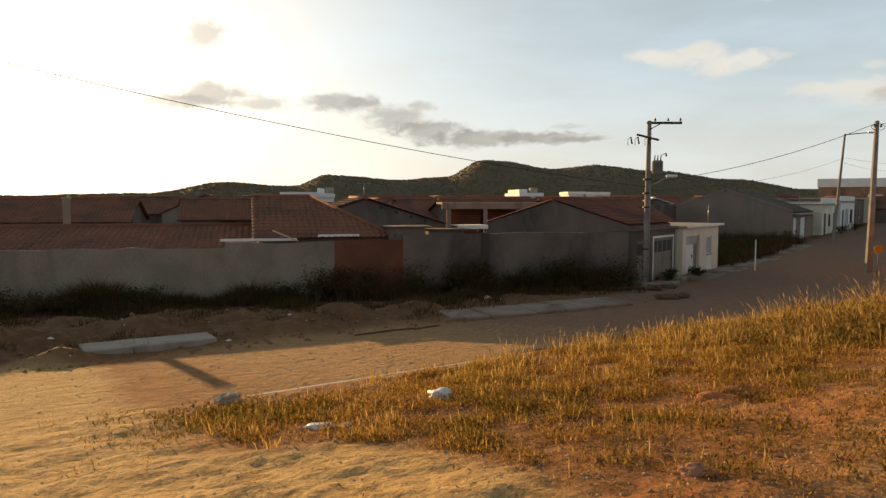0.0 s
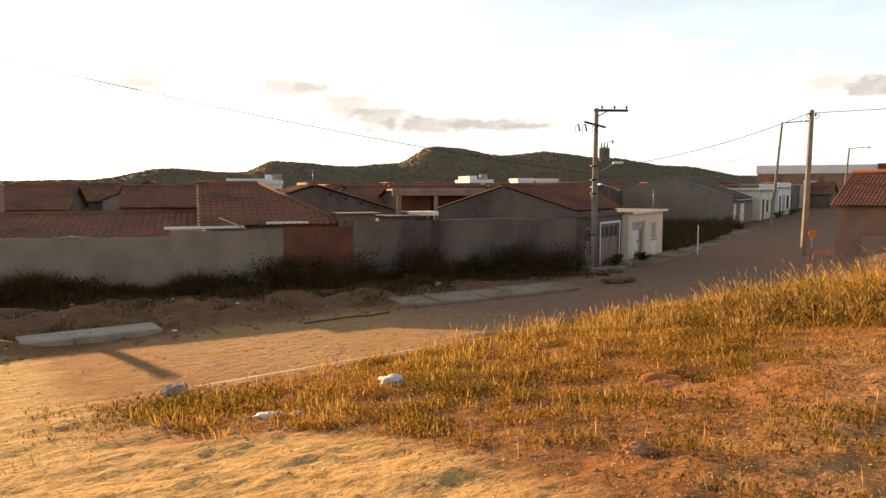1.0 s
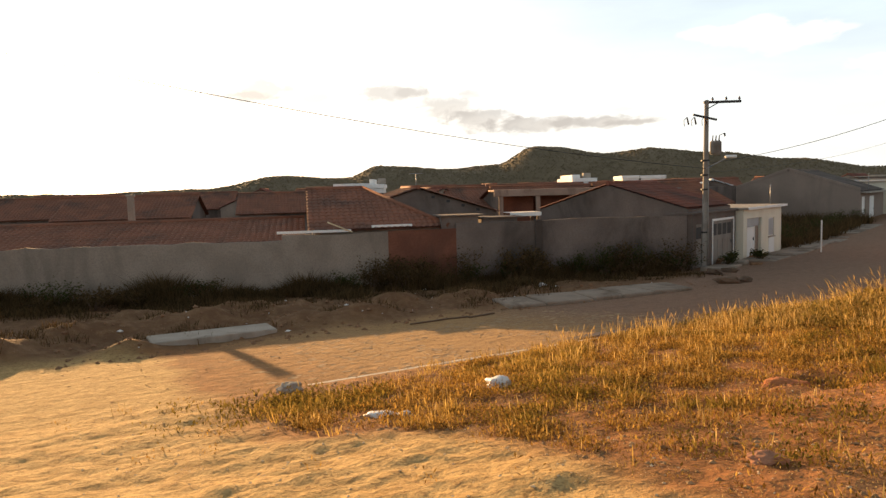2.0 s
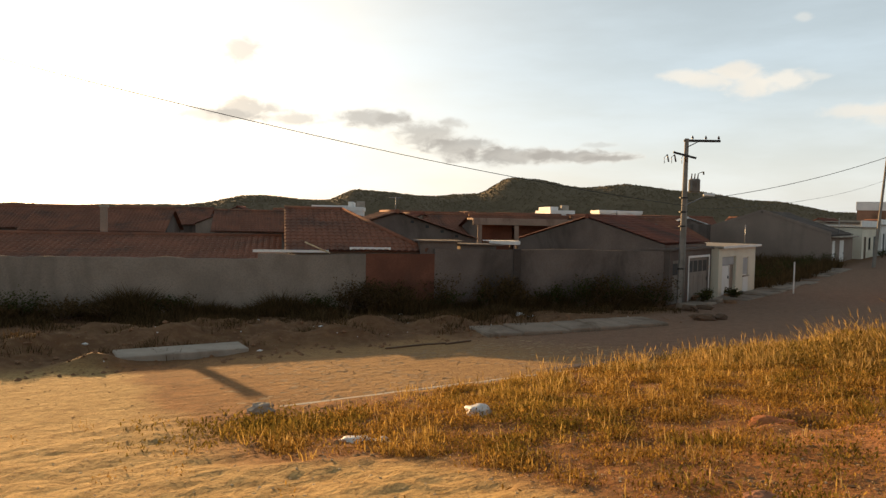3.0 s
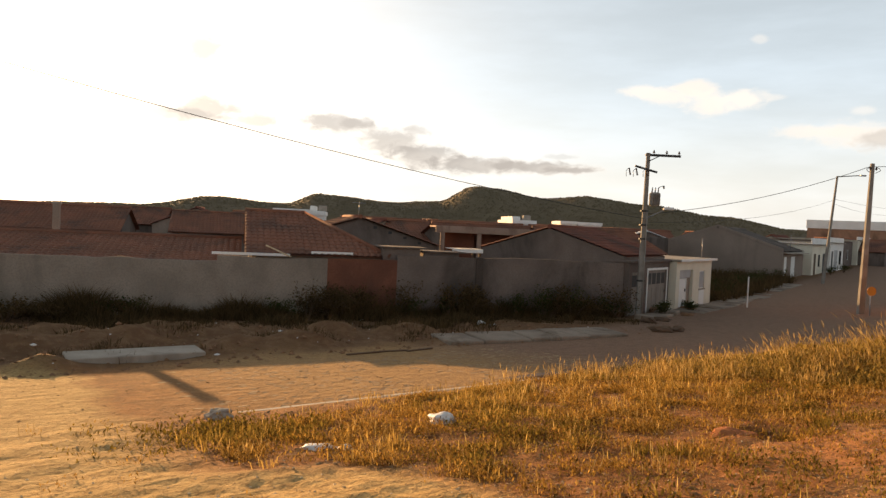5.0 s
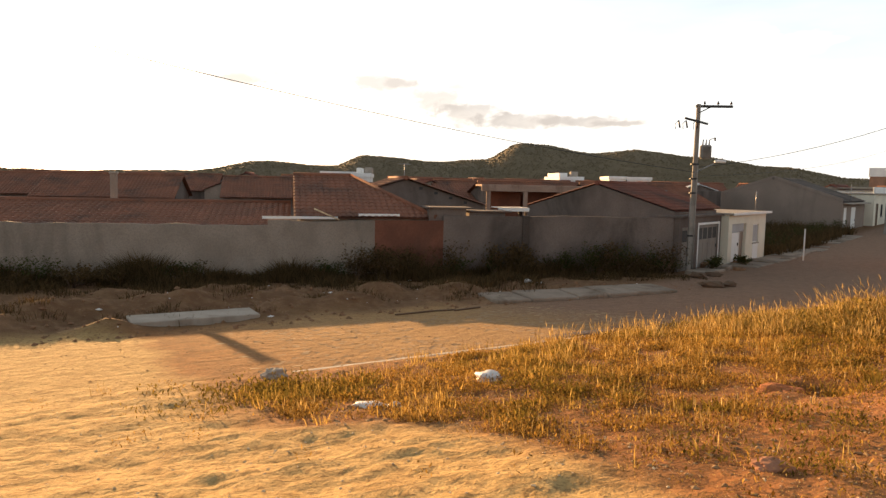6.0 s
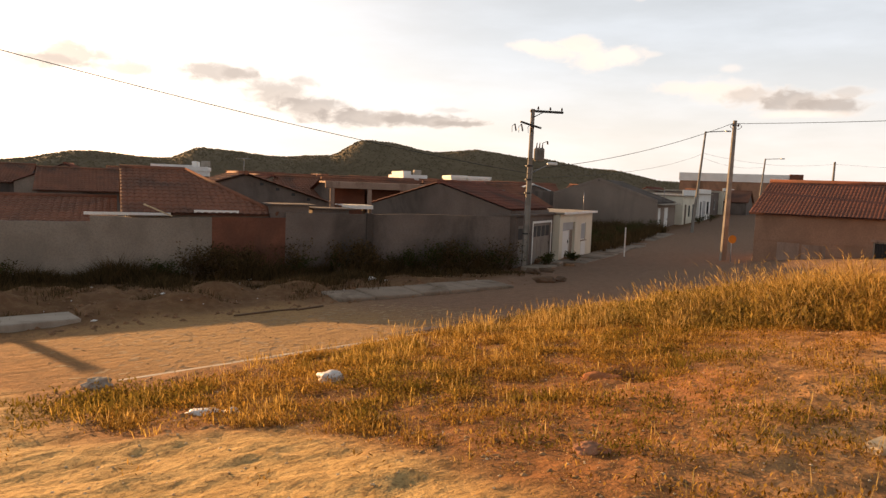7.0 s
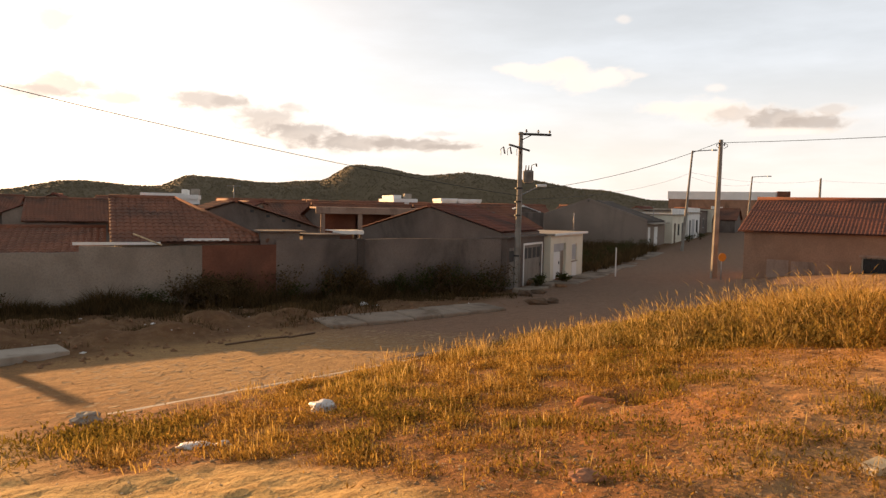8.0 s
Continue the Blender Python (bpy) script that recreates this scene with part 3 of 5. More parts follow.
def yard_wall(d0, d1, top, mat, label, wave=0.03, coping=None, seed=1):
    x, y = along_wall(d0)
    w = empty("yard_wall", x, y, BASE, WALL_TURN, label, "wall", "walls of the yards")
    rng = random.Random(seed)
    bm = bmesh.new()
    k = max(3, int((d1 - d0) / 0.8))
    cut = [(d1 - d0) * i / k for i in range(k + 1)]
    tops = [top + rng.uniform(-wave, wave) for _ in cut]
    fr, bk = [], []
    for c, tp in zip(cut, tops):
        for lst, yy in ((fr, 0.0), (bk, 0.15)):
            lst.append((bm.verts.new((c, yy, -0.6)), bm.verts.new((c, yy, tp))))
    for i in range(k):
        bm.faces.new((fr[i][0], fr[i + 1][0], fr[i + 1][1], fr[i][1]))
        bm.faces.new((bk[i + 1][0], bk[i][0], bk[i][1], bk[i + 1][1]))
        bm.faces.new((fr[i][1], fr[i + 1][1], bk[i + 1][1], bk[i][1]))
    for i in (0, k):
        bm.faces.new((fr[i][0], fr[i][1], bk[i][1], bk[i][0]))
    part("wall_face", bm, mat, w)
    if coping:
        box("coping", 0.0, d1 - d0, -0.04, 0.19, top + wave, top + wave + 0.05, coping, w, 0.01)
    return w


yard_wall(-14.0, -0.4, 2.08, M["wall_pale"], "low pale rendered yard wall seen against the sun", 0.05, None, 8)
yard_wall(-0.4, 3.6, 2.22, M["wall_pale"], "weathered pale rendered yard wall along the verge", 0.04, None, 2)
yard_wall(3.6, 6.3, 2.27, M["brick"], "bare red brick stretch of yard wall, stained dark below", 0.02, None, 3)
yard_wall(6.3, 16.27, 2.48, M["wall_grey"], "stained grey rendered yard wall with weeds at its foot", 0.03, None, 4)
x, y = along_wall(9.55)
pw = empty("wall_pier", x, y, BASE, WALL_TURN, "dark damp-stained pier of the yard wall", "wall")
box("pier", 0, 0.3, -0.06, 0.2, -0.4, 2.5, M["damp"], pw, 0.02)

x, y = along_wall(-17.0, 1.4)
house(x, y, BASE, WALL_TURN, 17.2, 7.0, 1.95, 0.70, M["wall_pale"], M["tile_old"], "low house with a broad weathered clay tile roof", "x")
stack = empty("chimney", -15.8, 29.5, 0.0, WALL_TURN, "rendered masonry stack on the ridge of the low house", "chimney")
box("shaft", -0.13, 0.13, -0.13, 0.13, 1.0, 3.0, M["wall_pale"], stack, 0.015)
box("cap", -0.17, 0.17, -0.17, 0.17, 3.0, 3.1, M["concrete"], stack, 0.02)
x, y = along_wall(0.8, 0.45)
house(x, y, BASE, WALL_TURN, 5.0, 9.6, 2.38, 1.52, M["wall_pale"], M["tile_old"], "low house with a wide rust-brown hipped clay tile roof", "x", hipped=2.7)
x, y = along_wall(2.1, 9.2)
h2 = house(x, y, BASE, WALL_TURN, 8.4, 6.0, 2.6, 1.3, M["wall_grey"], M["tile_old"], "grey rendered house with its gable towards the street", "y")
x, y = along_street(0.15, 7.5)
h5 = house(x, y, BASE, S_TURN - 90, 7.45, 5.0, 2.72, 1.1, M["wall_grey"], M["tile"], "grey gable house on the corner with red roof tiles", "y", over=0.04)
# grey house higher up the street with a broad blank gable; doors give on the street
x, y = along_street(32.6, 10.3)
h6 = house(x, y, -0.55, S_TURN - 90, 10.3, 9.0, 2.55, 1.75, M["wall_plain"], M["cement_sheet"], "large blank grey gable house beside an empty plot", "y", over=0.03, upstand=0.3,
           side_holes=((0.5, 1.5, 0.05, 2.15), (3.3, 5.0, 0.05, 2.15)))
# house with the red roof beyond the tall grass
h_red = house(19.5, 29.1, -0.1, -46.0, 14.0, 7.5, 2.32, 1.4, M["wall_brown"], M["tile"], "low brown house under a red clay tile roof", "x",
      front=((4.7, 5.8, 0.45, 1.3),), amp=0.014, pitch=0.15)


# ---- hills ----
def hills():
    """A long scrubby ridge: its skyline as elevations seen from the street, eased from crest to crest."""
    crest = ((-60, 0.4), (-32, 0.35), (-23.5, 0.5), (-17.2, 1.42), (-12.0, 1.12), (-9.2, 2.1), (-3.4, 1.68), (0.2, 1.95), (3.3, 3.3), (9.2, 2.55),
             (12.2, 2.85), (17.0, 2.3), (22.6, 1.65), (27.5, 0.85), (36, 0.4), (60, 0.3))
    cols, rows = 520, 30
    verts, faces = [], []
    top = 0.62
    for j in range(rows):
        d = 1000 + 10 * j
        v = j / (rows - 1)
        k = math.sin(min(1.0, v / top) * math.pi / 2) ** 0.9 if v < top else 1 - 0.8 * (v - top)
        for i in range(cols):
            az = -60 + 120 * i / (cols - 1)
            a = radians(az)
            for (a0, e0), (a1, e1) in zip(crest, crest[1:]):
                if a0 <= az <= a1:
                    f = smooth(az, a0, a1)
                    h = math.tan(radians(e0 + (e1 - e0) * f)) * (1000 + 10 * rows * top)
            x, y = d * math.sin(a), d * math.cos(a)
            h += k * (2.2 * noise.noise((x * 0.011, y * 0.011, 2)) + 1.3 * noise.noise((x * 0.05, y * 0.05, 5)) + 0.7 * noise.noise((x * 0.2, y * 0.2, 7)))
            verts.append((x, y, 2.9 + h * k - (4 if j == 0 else 0)))
    for j in range(rows - 1):
        for i in range(cols - 1):
            p = j * cols + i
            faces.append((p, p + 1, p + 1 + cols, p + cols))
    ob = raw("hill_backdrop", verts, faces, M["hill"], smooth=True)
    tagged(ob, "scrub-covered brown-green hills beyond the town", "hill", kind="structure")
    rng = random.Random(31)
    sv, sf = [], []
    for _ in range(15000):
        j, i = rng.randrange(1, 19), rng.randrange(100, cols - 100)
        p = Vector(verts[j * cols + i]).lerp(Vector(verts[(j + 1) * cols + i + 1]), rng.random())
        r = rng.uniform(0.7, 2.0)
        b = len(sv)
        th = rng.uniform(0, 1.5)
        for k in range(5):
            q = th + k * math.tau / 5
            sv.append((p.x + r * rng.uniform(0.7, 1.3) * math.cos(q), p.y + r * rng.uniform(0.7, 1.3) * math.sin(q), p.z + r * rng.uniform(-0.3, 0.3)))
        sv.append((p.x + r * rng.uniform(-0.3, 0.3), p.y, p.z + r * rng.uniform(0.7, 1.3)))
        sf += [(b + k, b + (k + 1) % 5, b + 5) for k in range(5)]
    tagged(raw("hill_scrub", sv, sf, M["scrub"]), "thorny scrub dotted over the hillsides", "scrub", kind="stuff")


hills()


# ---- fronts along the side street ----


def street_front(d0, d1, z, height, wall, label, holes=(), depth=7.0, parapet=0.0, parapet_mat=None, proud=0.0, slab=None, eave=0.25):
    """A flat-roofed front that faces the side street; local x runs up the street from d0."""
    x, y = along_street(d0, -proud)
    h = empty("house", x, y, z, S_TURN, label, "house")
    length = d1 - d0
    b = bmesh.new()
    wall_panel(b, length, height, 0.15, holes)
    part("front_wall", b, wall, h)
    for px, nm in ((0.0, "side_wall"), (length - 0.15, "side_wall")):
        box(nm, px, px + 0.15, 0.15, depth, -0.6, height, wall, h)
    box("rear_wall", 0.15, length - 0.15, depth - 0.15, depth, -0.6, height, wall, h)
    box("roof_slab", -0.12, length + 0.12, -eave, depth + 0.1, height, height + 0.1, slab or M["concrete"], h, 0.015)
    if parapet:
        box("parapet", 0, length, 0.0, 0.15, height + 0.1, height + 0.1 + parapet, parapet_mat or wall, h, 0.02)
    return h


# door and garage of the corner house
f = street_front(0.05, 5.1, BASE + 0.05, 2.42, M["wall_dark"], "grey brown corner house front with door and garage gate",
                 ((0.35, 1.15, 0.0, 2.0), (2.2, 4.7, 0.0, 2.05)), 0.95, proud=0.22, slab=M["wall_dark"], eave=0.12)
door(f, 0.35, 1.15, 0.0, 2.0, 0.06, M["gate_grey"], "narrow dull grey metal door", 1, grille=True)
door(f, 2.2, 4.7, 0.0, 2.05, 0.05, M["gate_grey"], "dull grey sheet metal garage gate with white frame", 4, "garage_gate", grille=True)
for a0, a1, z0, z1 in ((2.1, 2.2, 0.0, 2.15), (4.7, 4.8, 0.0, 2.15), (2.2, 4.7, 2.05, 2.15)):
    box("gate_trim", a0, a1, -0.03, 0.0, z0, z1, M["white"], f, 0.008)
# cream house
f = street_front(5.2, 11.0, BASE, 2.5, M["cream"], "small cream house with a white slab edge and recessed porch",
                 ((0.5, 2.6, 0.0, 2.05), (3.7, 4.6, 1.0, 1.95)), 6.0, proud=0.55, slab=M["concrete"])
box("fascia", -0.13, 5.93, -0.27, -0.252, 2.49, 2.61, M["white"], f, 0.004)
box("porch_back", 0.5, 2.6, 0.16, 0.22, 0.0, 2.05, M["wall_pale"], f)
door(f, 0.55, 1.75, 0.0, 1.62, 0.08, M["white"], "white double door", 2)
box("transom_panel", 0.55, 2.5, 0.09, 0.12, 1.64, 2.05, M["door_grey"], f, 0.004)
window(f, 3.7, 4.6, 1.0, 1.95, 0.06, M["white"])
for a0 in (3.76, 4.16):
    box("shutter", a0, a0 + 0.38, 0.02, 0.05, 1.06, 1.9, M["door_grey"], f, 0.004)
box("apron_panel", 3.72, 4.58, -0.02, 0.0, 0.1, 0.93, M["white"], f, 0.006)
box("step", 0.3, 2.8, -0.6, 0.0, -0.25, 0.0, M["concrete"], f, 0.02)
cream = f
x, y = along_street(11.1, 0.9)
lw = empty("low_wall", x, y, ground_z(x, y), S_TURN, "low grey rendered wall at the edge of the empty plot", "wall")
box("wall_face", 0, 4.2, 0, 0.14, -0.3, 0.72, M["wall_grey"], lw, 0.02)
# unseen wall, added to keep low sun off the side street
x, y = along_street(11.5, 9.2)
rw = empty("plot_wall", x, y, -0.6, S_TURN, "unseen tall grey wall added behind the empty plot to block the low sun", "wall")
box("wall_face", 0, 20.8, 0, 0.15, -0.4, 3.3, M["wall_grey"], rw, 0.02)
# doors of the blank gable house
t_side = Matrix.Translation((10.3, 0.16, 0)) @ Matrix.Rotation(radians(90), 4, "Z")
for a0, a1, lab in ((0.5, 1.5, "white panelled street door"), (3.3, 5.0, "white double street door")):
    d = door(h6, a0, a1, 0.05, 2.15, 0.03, M["white"], lab, 1 if a1 - a0 < 1.2 else 2)
    d.matrix_local = t_side
box("porch_slab", 10.3, 10.9, 0.3, 8.4, 2.42, 2.52, M["concrete"], h6, 0.02)
# row of fronts farther up
f = street_front(42.2, 50.5, -0.25, 2.9, M["cream"], "pale house front with white parapet and dark doorways",
                 ((1.0, 2.2, 0, 2.1), (3.4, 4.6, 0.9, 2.0), (6.0, 7.4, 0, 2.1)), 8, 0.55, M["white"], 0.6)
door(f, 1.0, 2.2, 0, 2.1, 0.06, M["wood"], "brown wooden door", 1)
window(f, 3.4, 4.6, 0.9, 2.0, 0.05, M["dark"], 4)
door(f, 6.0, 7.4, 0, 2.1, 0.06, M["dark"], "dark metal gate", 2)
f = street_front(50.7, 60.0, -0.1, 3.0, M["white"], "white house front with pillars, parapet and barred openings",
                 ((0.8, 2.0, 0, 2.2), (2.6, 5.0, 0, 2.3), (6.2, 8.0, 0.8, 2.2)), 8, 0.5, M["white"], 0.9)
door(f, 0.8, 2.0, 0, 2.2, 0.06, M["dark"], "dark street door", 1)
door(f, 2.6, 5.0, 0, 2.3, 0.06, M["door_grey"], "grey garage gate", 4, "garage_gate")
window(f, 6.2, 8.0, 0.8, 2.2, 0.05, M["dark"], 6)
f = street_front(60.3, 73.0, 0.1, 3.1, M["wall_grey"], "plain grey house front with a brown wooden gate",
                 ((3.0, 5.4, 0, 2.3), (8.0, 9.4, 0.9, 2.1)), 9, 0.0, proud=0.3)
door(f, 3.0, 5.4, 0, 2.3, 0.06, M["wood"], "brown wooden gate", 3, "gate")
window(f, 8.0, 9.4, 0.9, 2.1, 0.05, M["white"])
f = street_front(73.5, 88.0, 0.4, 3.0, M["cream"], "far pale house front with white roof edge",
                 ((3.0, 4.4, 0, 2.1), (7.0, 8.6, 0.9, 2.1)), 9, 0.4, M["white"], 0.8)
door(f, 3.0, 4.4, 0, 2.1, 0.06, M["dark"], "dark street door", 1)
window(f, 7.0, 8.6, 0.9, 2.1, 0.05, M["white"])


# ---- things behind the yard wall ----
def tank_room(d, back, w, dep, top, label, roof=True):
    x, y = along_wall(d, back)
    h = empty("outbuilding", x, y, BASE, WALL_TURN, label, "outbuilding")
    b = bmesh.new()
    wall_panel(b, w, top, 0.12)
    part("front_wall", b, M["wall_grey"], h)
    for px in (0.0, w - 0.12):
        box("side_wall", px, px + 0.12, 0.12, dep, -0.6, top, M["wall_grey"], h)
    box("rear_wall", 0.12, w - 0.12, dep - 0.12, dep, -0.6, top, M["wall_grey"], h)
    box("roof_slab", -0.1, w + 0.25, -0.12, dep + 0.1, top, top + 0.055, M["wall_dark"], h, 0.01)
    return h


tank_room(5.75, 0.2, 1.5, 1.2, 2.74, "small flat-roofed grey outbuilding behind the wall")
tank_room(7.5, 0.6, 1.5, 1.2, 2.6, "low grey outbuilding with a thin roof slab")
# white sheet lean-to
x, y = along_wall(9.15, 2.2)
lt = empty("lean_to", x, y, BASE, WALL_TURN, "white sheet lean-to roof on posts in the yard", "lean-to")
bm = bmesh.new()
for k in range(20):
    x0 = k * 0.07
    for (xa, za), (xb, zb) in (((x0, 0), (x0 + 0.035, 0.03)), ((x0 + 0.035, 0.03), (x0 + 0.07, 0))):
        v = [bm.verts.new(p) for p in ((xa, -0.1, 2.72 + za), (xb, -0.1, 2.72 + zb), (xb, 1.0, 2.72 + zb), (xa, 1.0, 2.72 + za))]
        bm.faces.new(v)
bmesh.ops.solidify(bm, geom=bm.faces[:], thickness=0.012)
part("roof_sheet", bm, M["white"], lt)
box("fascia", 0.0, 1.4, -0.14, -0.1, 2.58, 2.74, M["white"], lt, 0.005)
for px, py in ((0.1, 0.0), (1.3, 0.0), (0.1, 0.9), (1.3, 0.9)):
    box("post", px - 0.04, px + 0.04, py, py + 0.08, -0.4, 2.68, M["wood"], lt)
# eave boards and a leaning stick on the left-hand yards
for d0, d1, zz, yy in ((-0.6, 2.2, 2.30, 0.0), (3.0, 4.6, 2.42, 0.1)):
    x, y = along_wall(d0, yy + 0.16)
    p = box("timber", 0, d1 - d0, 0, 0.05, 0, 0.10, M["white"], None, 0.006)
    p.matrix_world = pose(x, y, BASE + zz - 0.02, 0, 0, WALL_TURN)
    tagged(p, "pale limewashed timber lying along the wall top", "timber")
bm = bmesh.new()
x, y = along_wall(1.3, 0.08)
tube(bm, (0, 0, 0), (0.95, 0.1, -0.42), 0.03, 0.025, 7)
p = part("stick", bm, M["stone"])
p.matrix_world = pose(x, y, BASE + 2.68, 0, 0, WALL_TURN)
tagged(p, "pale stick leaning over the wall top", "stick")

# open concrete frame with brick infill
fx, fy = 0.4, 43.5
fb = empty("unfinished_building", fx, fy, BASE, 4, "unfinished concrete frame with brick infill walls", "building")
for k in range(4):
    box("column", k * 2.3, k * 2.3 + 0.26, 0, 0.26, -0.4, 3.3, M["faded"], fb, 0.01)
box("beam", -0.3, 7.5, -0.05, 0.3, 3.3, 3.72, M["faded"], fb, 0.015)
box("roof_slab", -0.3, 7.5, 0.3, 6.0, 3.6, 3.72, M["faded"], fb, 0.01)
for k in range(3):
    box("infill_wall", k * 2.3 + 0.26, k * 2.3 + 2.3, 1.4, 1.55, -0.4, 3.3, M["brick"], fb)


bar_at = lambda name, parent, x, y, z0, z1, r=0.025: part(name, pipe_mesh(x, y, z0, z1, r), M["metal"], parent)


def pipe_mesh(x, y, z0, z1, r):
    b = bmesh.new()
    tube(b, (x, y, z0), (x, y, z1), r, r * 0.8, 6)
    return b


bar_at("mast", h6, 10.1, 4.0, 2.7, 4.0)
bar_at("mast", cream, 5.6, 0.5, 2.6, 3.65)


def antenna(parent, x, y, z):
    """A small roof aerial: mast, boom and short cross rods."""
    b = bmesh.new()
    tube(b, (x, y, z), (x, y, z + 0.9), 0.02, 0.015, 6)
    tube(b, (x - 0.35, y, z + 0.85), (x + 0.35, y, z + 0.85), 0.012, 0.012, 5)
    for k in range(5):
        tube(b, (x - 0.3 + 0.15 * k, y - 0.2, z + 0.85), (x - 0.3 + 0.15 * k, y + 0.2, z + 0.85), 0.008, 0.008, 5)
    return part("antenna", b, M["metal"], parent)


antenna(h2, 4.2, 0.6, 3.85)
for k in range(4):
    box("vent", 4.9 + 0.8 * k, 5.08 + 0.8 * k, -0.012, 0.0, 3.38 - 0.24 * k, 3.52 - 0.24 * k, M["dark"], h2)


# ---- the town beyond ----
def white_block(x, y, z0, z1, w, d, turn, label, step=None):
    h = empty("white_house", x, y, -0.8, turn, label, "house")
    z0, z1 = z0 + 0.8, z1 + 0.8
    box("wall", 0, w, 0, d, -0.5, z1 - 0.35, M["white"], h)
    box("parapet", -0.1, w + 0.1, -0.12, d + 0.1, z1 - 0.35, z1, M["white"], h, 0.02)
    for k in range(2):
        box("window", w * (0.2 + 0.45 * k), w * (0.2 + 0.45 * k) + 0.9, -0.03, 0.0, z1 - 1.6, z1 - 0.75, M["glass"], h)
    if step:
        box("stair_head", step[0], step[1], 0.8, d - 0.5, z1, z1 + step[2], M["white"], h, 0.02)
        box("water_tank", step[1] + 0.3, step[1] + 1.0, 0.6, 1.3, z1, z1 + 0.5, M["concrete"], h, 0.05)
    return h


white_block(7.6, 67.2, 0.5, 3.75, 2.2, 6, 8, "white flat-roofed house with a raised terrace wall", (0.1, 0.9, 0.35))
white_block(9.9, 67.0, 0.5, 3.35, 2.3, 5, -20, "white wing with a low parapet")
white_block(15.2, 83.5, 0.5, 4.1, 1.9, 6, 0, "white house end with a shaded porch")
white_block(17.2, 83.0, 0.5, 4.05, 2.7, 6, -6, "white house with a plain long parapet")
white_block(-13.4, 58.6, 0.5, 3.7, 2.9, 6, 6, "white house seen between roofs", None)
white_block(-10.6, 58.9, 0.5, 3.6, 1.3, 5, 6, "white house corner with stair head and tank", (0.1, 0.5, 0.45))
house(18.6, 66.0, -0.6, -12, 3.0, 5, 3.3, 0.5, M["wall_grey"], M["white"], "small white gabled house between larger roofs", "y", fine=False)
proto = house(-40, 78, -0.8, 10, 8.5, 8.0, 2.7, 1.45, M["wall_grey"], M["tile_old"], "distant low house with clay tile roof", "x", fine=False)
proto2 = house(-24, 60, -0.8, 14, 7.0, 8.5, 2.7, 1.5, M["wall_pale"], M["tile"], "distant low house with red clay tiles", "y", fine=False)
rng = random.Random(11)
for px, py, k, turn in ((-33, 62, 0, 12), (-29, 44, 0, 14), (-40, 47, 0, 12), (-47, 66, 0, 10), (-52, 52, 0, 16), (-19, 51, 0, 16), (-17, 72, 1, 10), (-8.5, 66, 0, 8), (-7, 52, 1, 20), (0.5, 58, 0, 10), (-28, 95, 0, 5),
                        (-3, 84, 1, 15), (4, 96, 0, 8), (22, 92, 0, -5), (24.5, 72, 1, -38), (26, 104, 0, -10), (-14, 108, 0, 4),
                        # the next four houses are added to block sun streaks on the side street
                        (5.5, 51.5, 0, 24), (1.5, 46.6, 0, 20), (8.8, 47.3, 0, 20), (-2.5, 50, 0, 20), (9.5, 62, 0, 10), (17, 73, 0, -4), (35, 100, 0, -35), (58, 62, 0, -38), (50, 92, 0, -36), (70, 80, 1, -36), (37, 84, 1, -38), (10, 112, 0, 0)):
    c = copy_thing(proto2 if k else proto, pose(px, py, (-1.15 if py < 53 else -0.95) + 0.010 * max(0, py - 60), 0, 0, turn + rng.uniform(-5, 5)))
# long white building at the head of the street
lb = empty("long_building", 61.8, 114.8, 0, -31.7, "long building with a white upper band over brown walls", "building")
box("lower_wall", 0, 17.4, 0, 10, -0.5, 5.28, M["wall_brown"], lb)
box("upper_band", -0.15, 17.4, -0.15, 10.1, 5.28, 6.67, M["white"], lb, 0.03)
box("end_bay", 17.4, 19.4, -0.4, 9, 5.5, 6.8, M["brick"], lb, 0.03)
for k in range(4):
    box("window", 1.5 + 4.0 * k, 3.2 + 4.0 * k, -0.05, 0.0, 2.2, 3.6, M["glass"], lb)

# red-roofed house: barred window, patch of paler render
window(h_red, 4.7, 5.8, 0.45, 1.3, 0.05, M["concrete"], 5)
box("lintel", 4.6, 5.9, -0.03, 0.0, 1.3, 1.4, M["faded"], h_red, 0.008)
box("render_patch", 1.0, 1.9, -0.012, 0.0, -0.1, 1.02, M["faded"], h_red)
box("render_patch", 2.0, 2.95, -0.012, 0.0, -0.1, 0.98, M["faded"], h_red)
box("lintel_band", 0.0, 4.6, -0.02, 0.0, 1.06, 1.12, M["wall_brown"], h_red)

# stepped end of an unfinished wall, full in the sun
yw = empty("unfinished_wall", 12.5, 12.5, 1.0, 228.0, "sunlit ochre unfinished wall with a stepped top", "wall")
for a0, a1, top in ((0.0, 0.9, 3.1), (0.9, 2.3, 4.0), (2.3, 4.0, 4.75), (4.0, 8.6, 5.3)):
    box("wall_block", a0, a1, 0, 0.16, -0.8, top, M["ochre"], yw, 0.012)


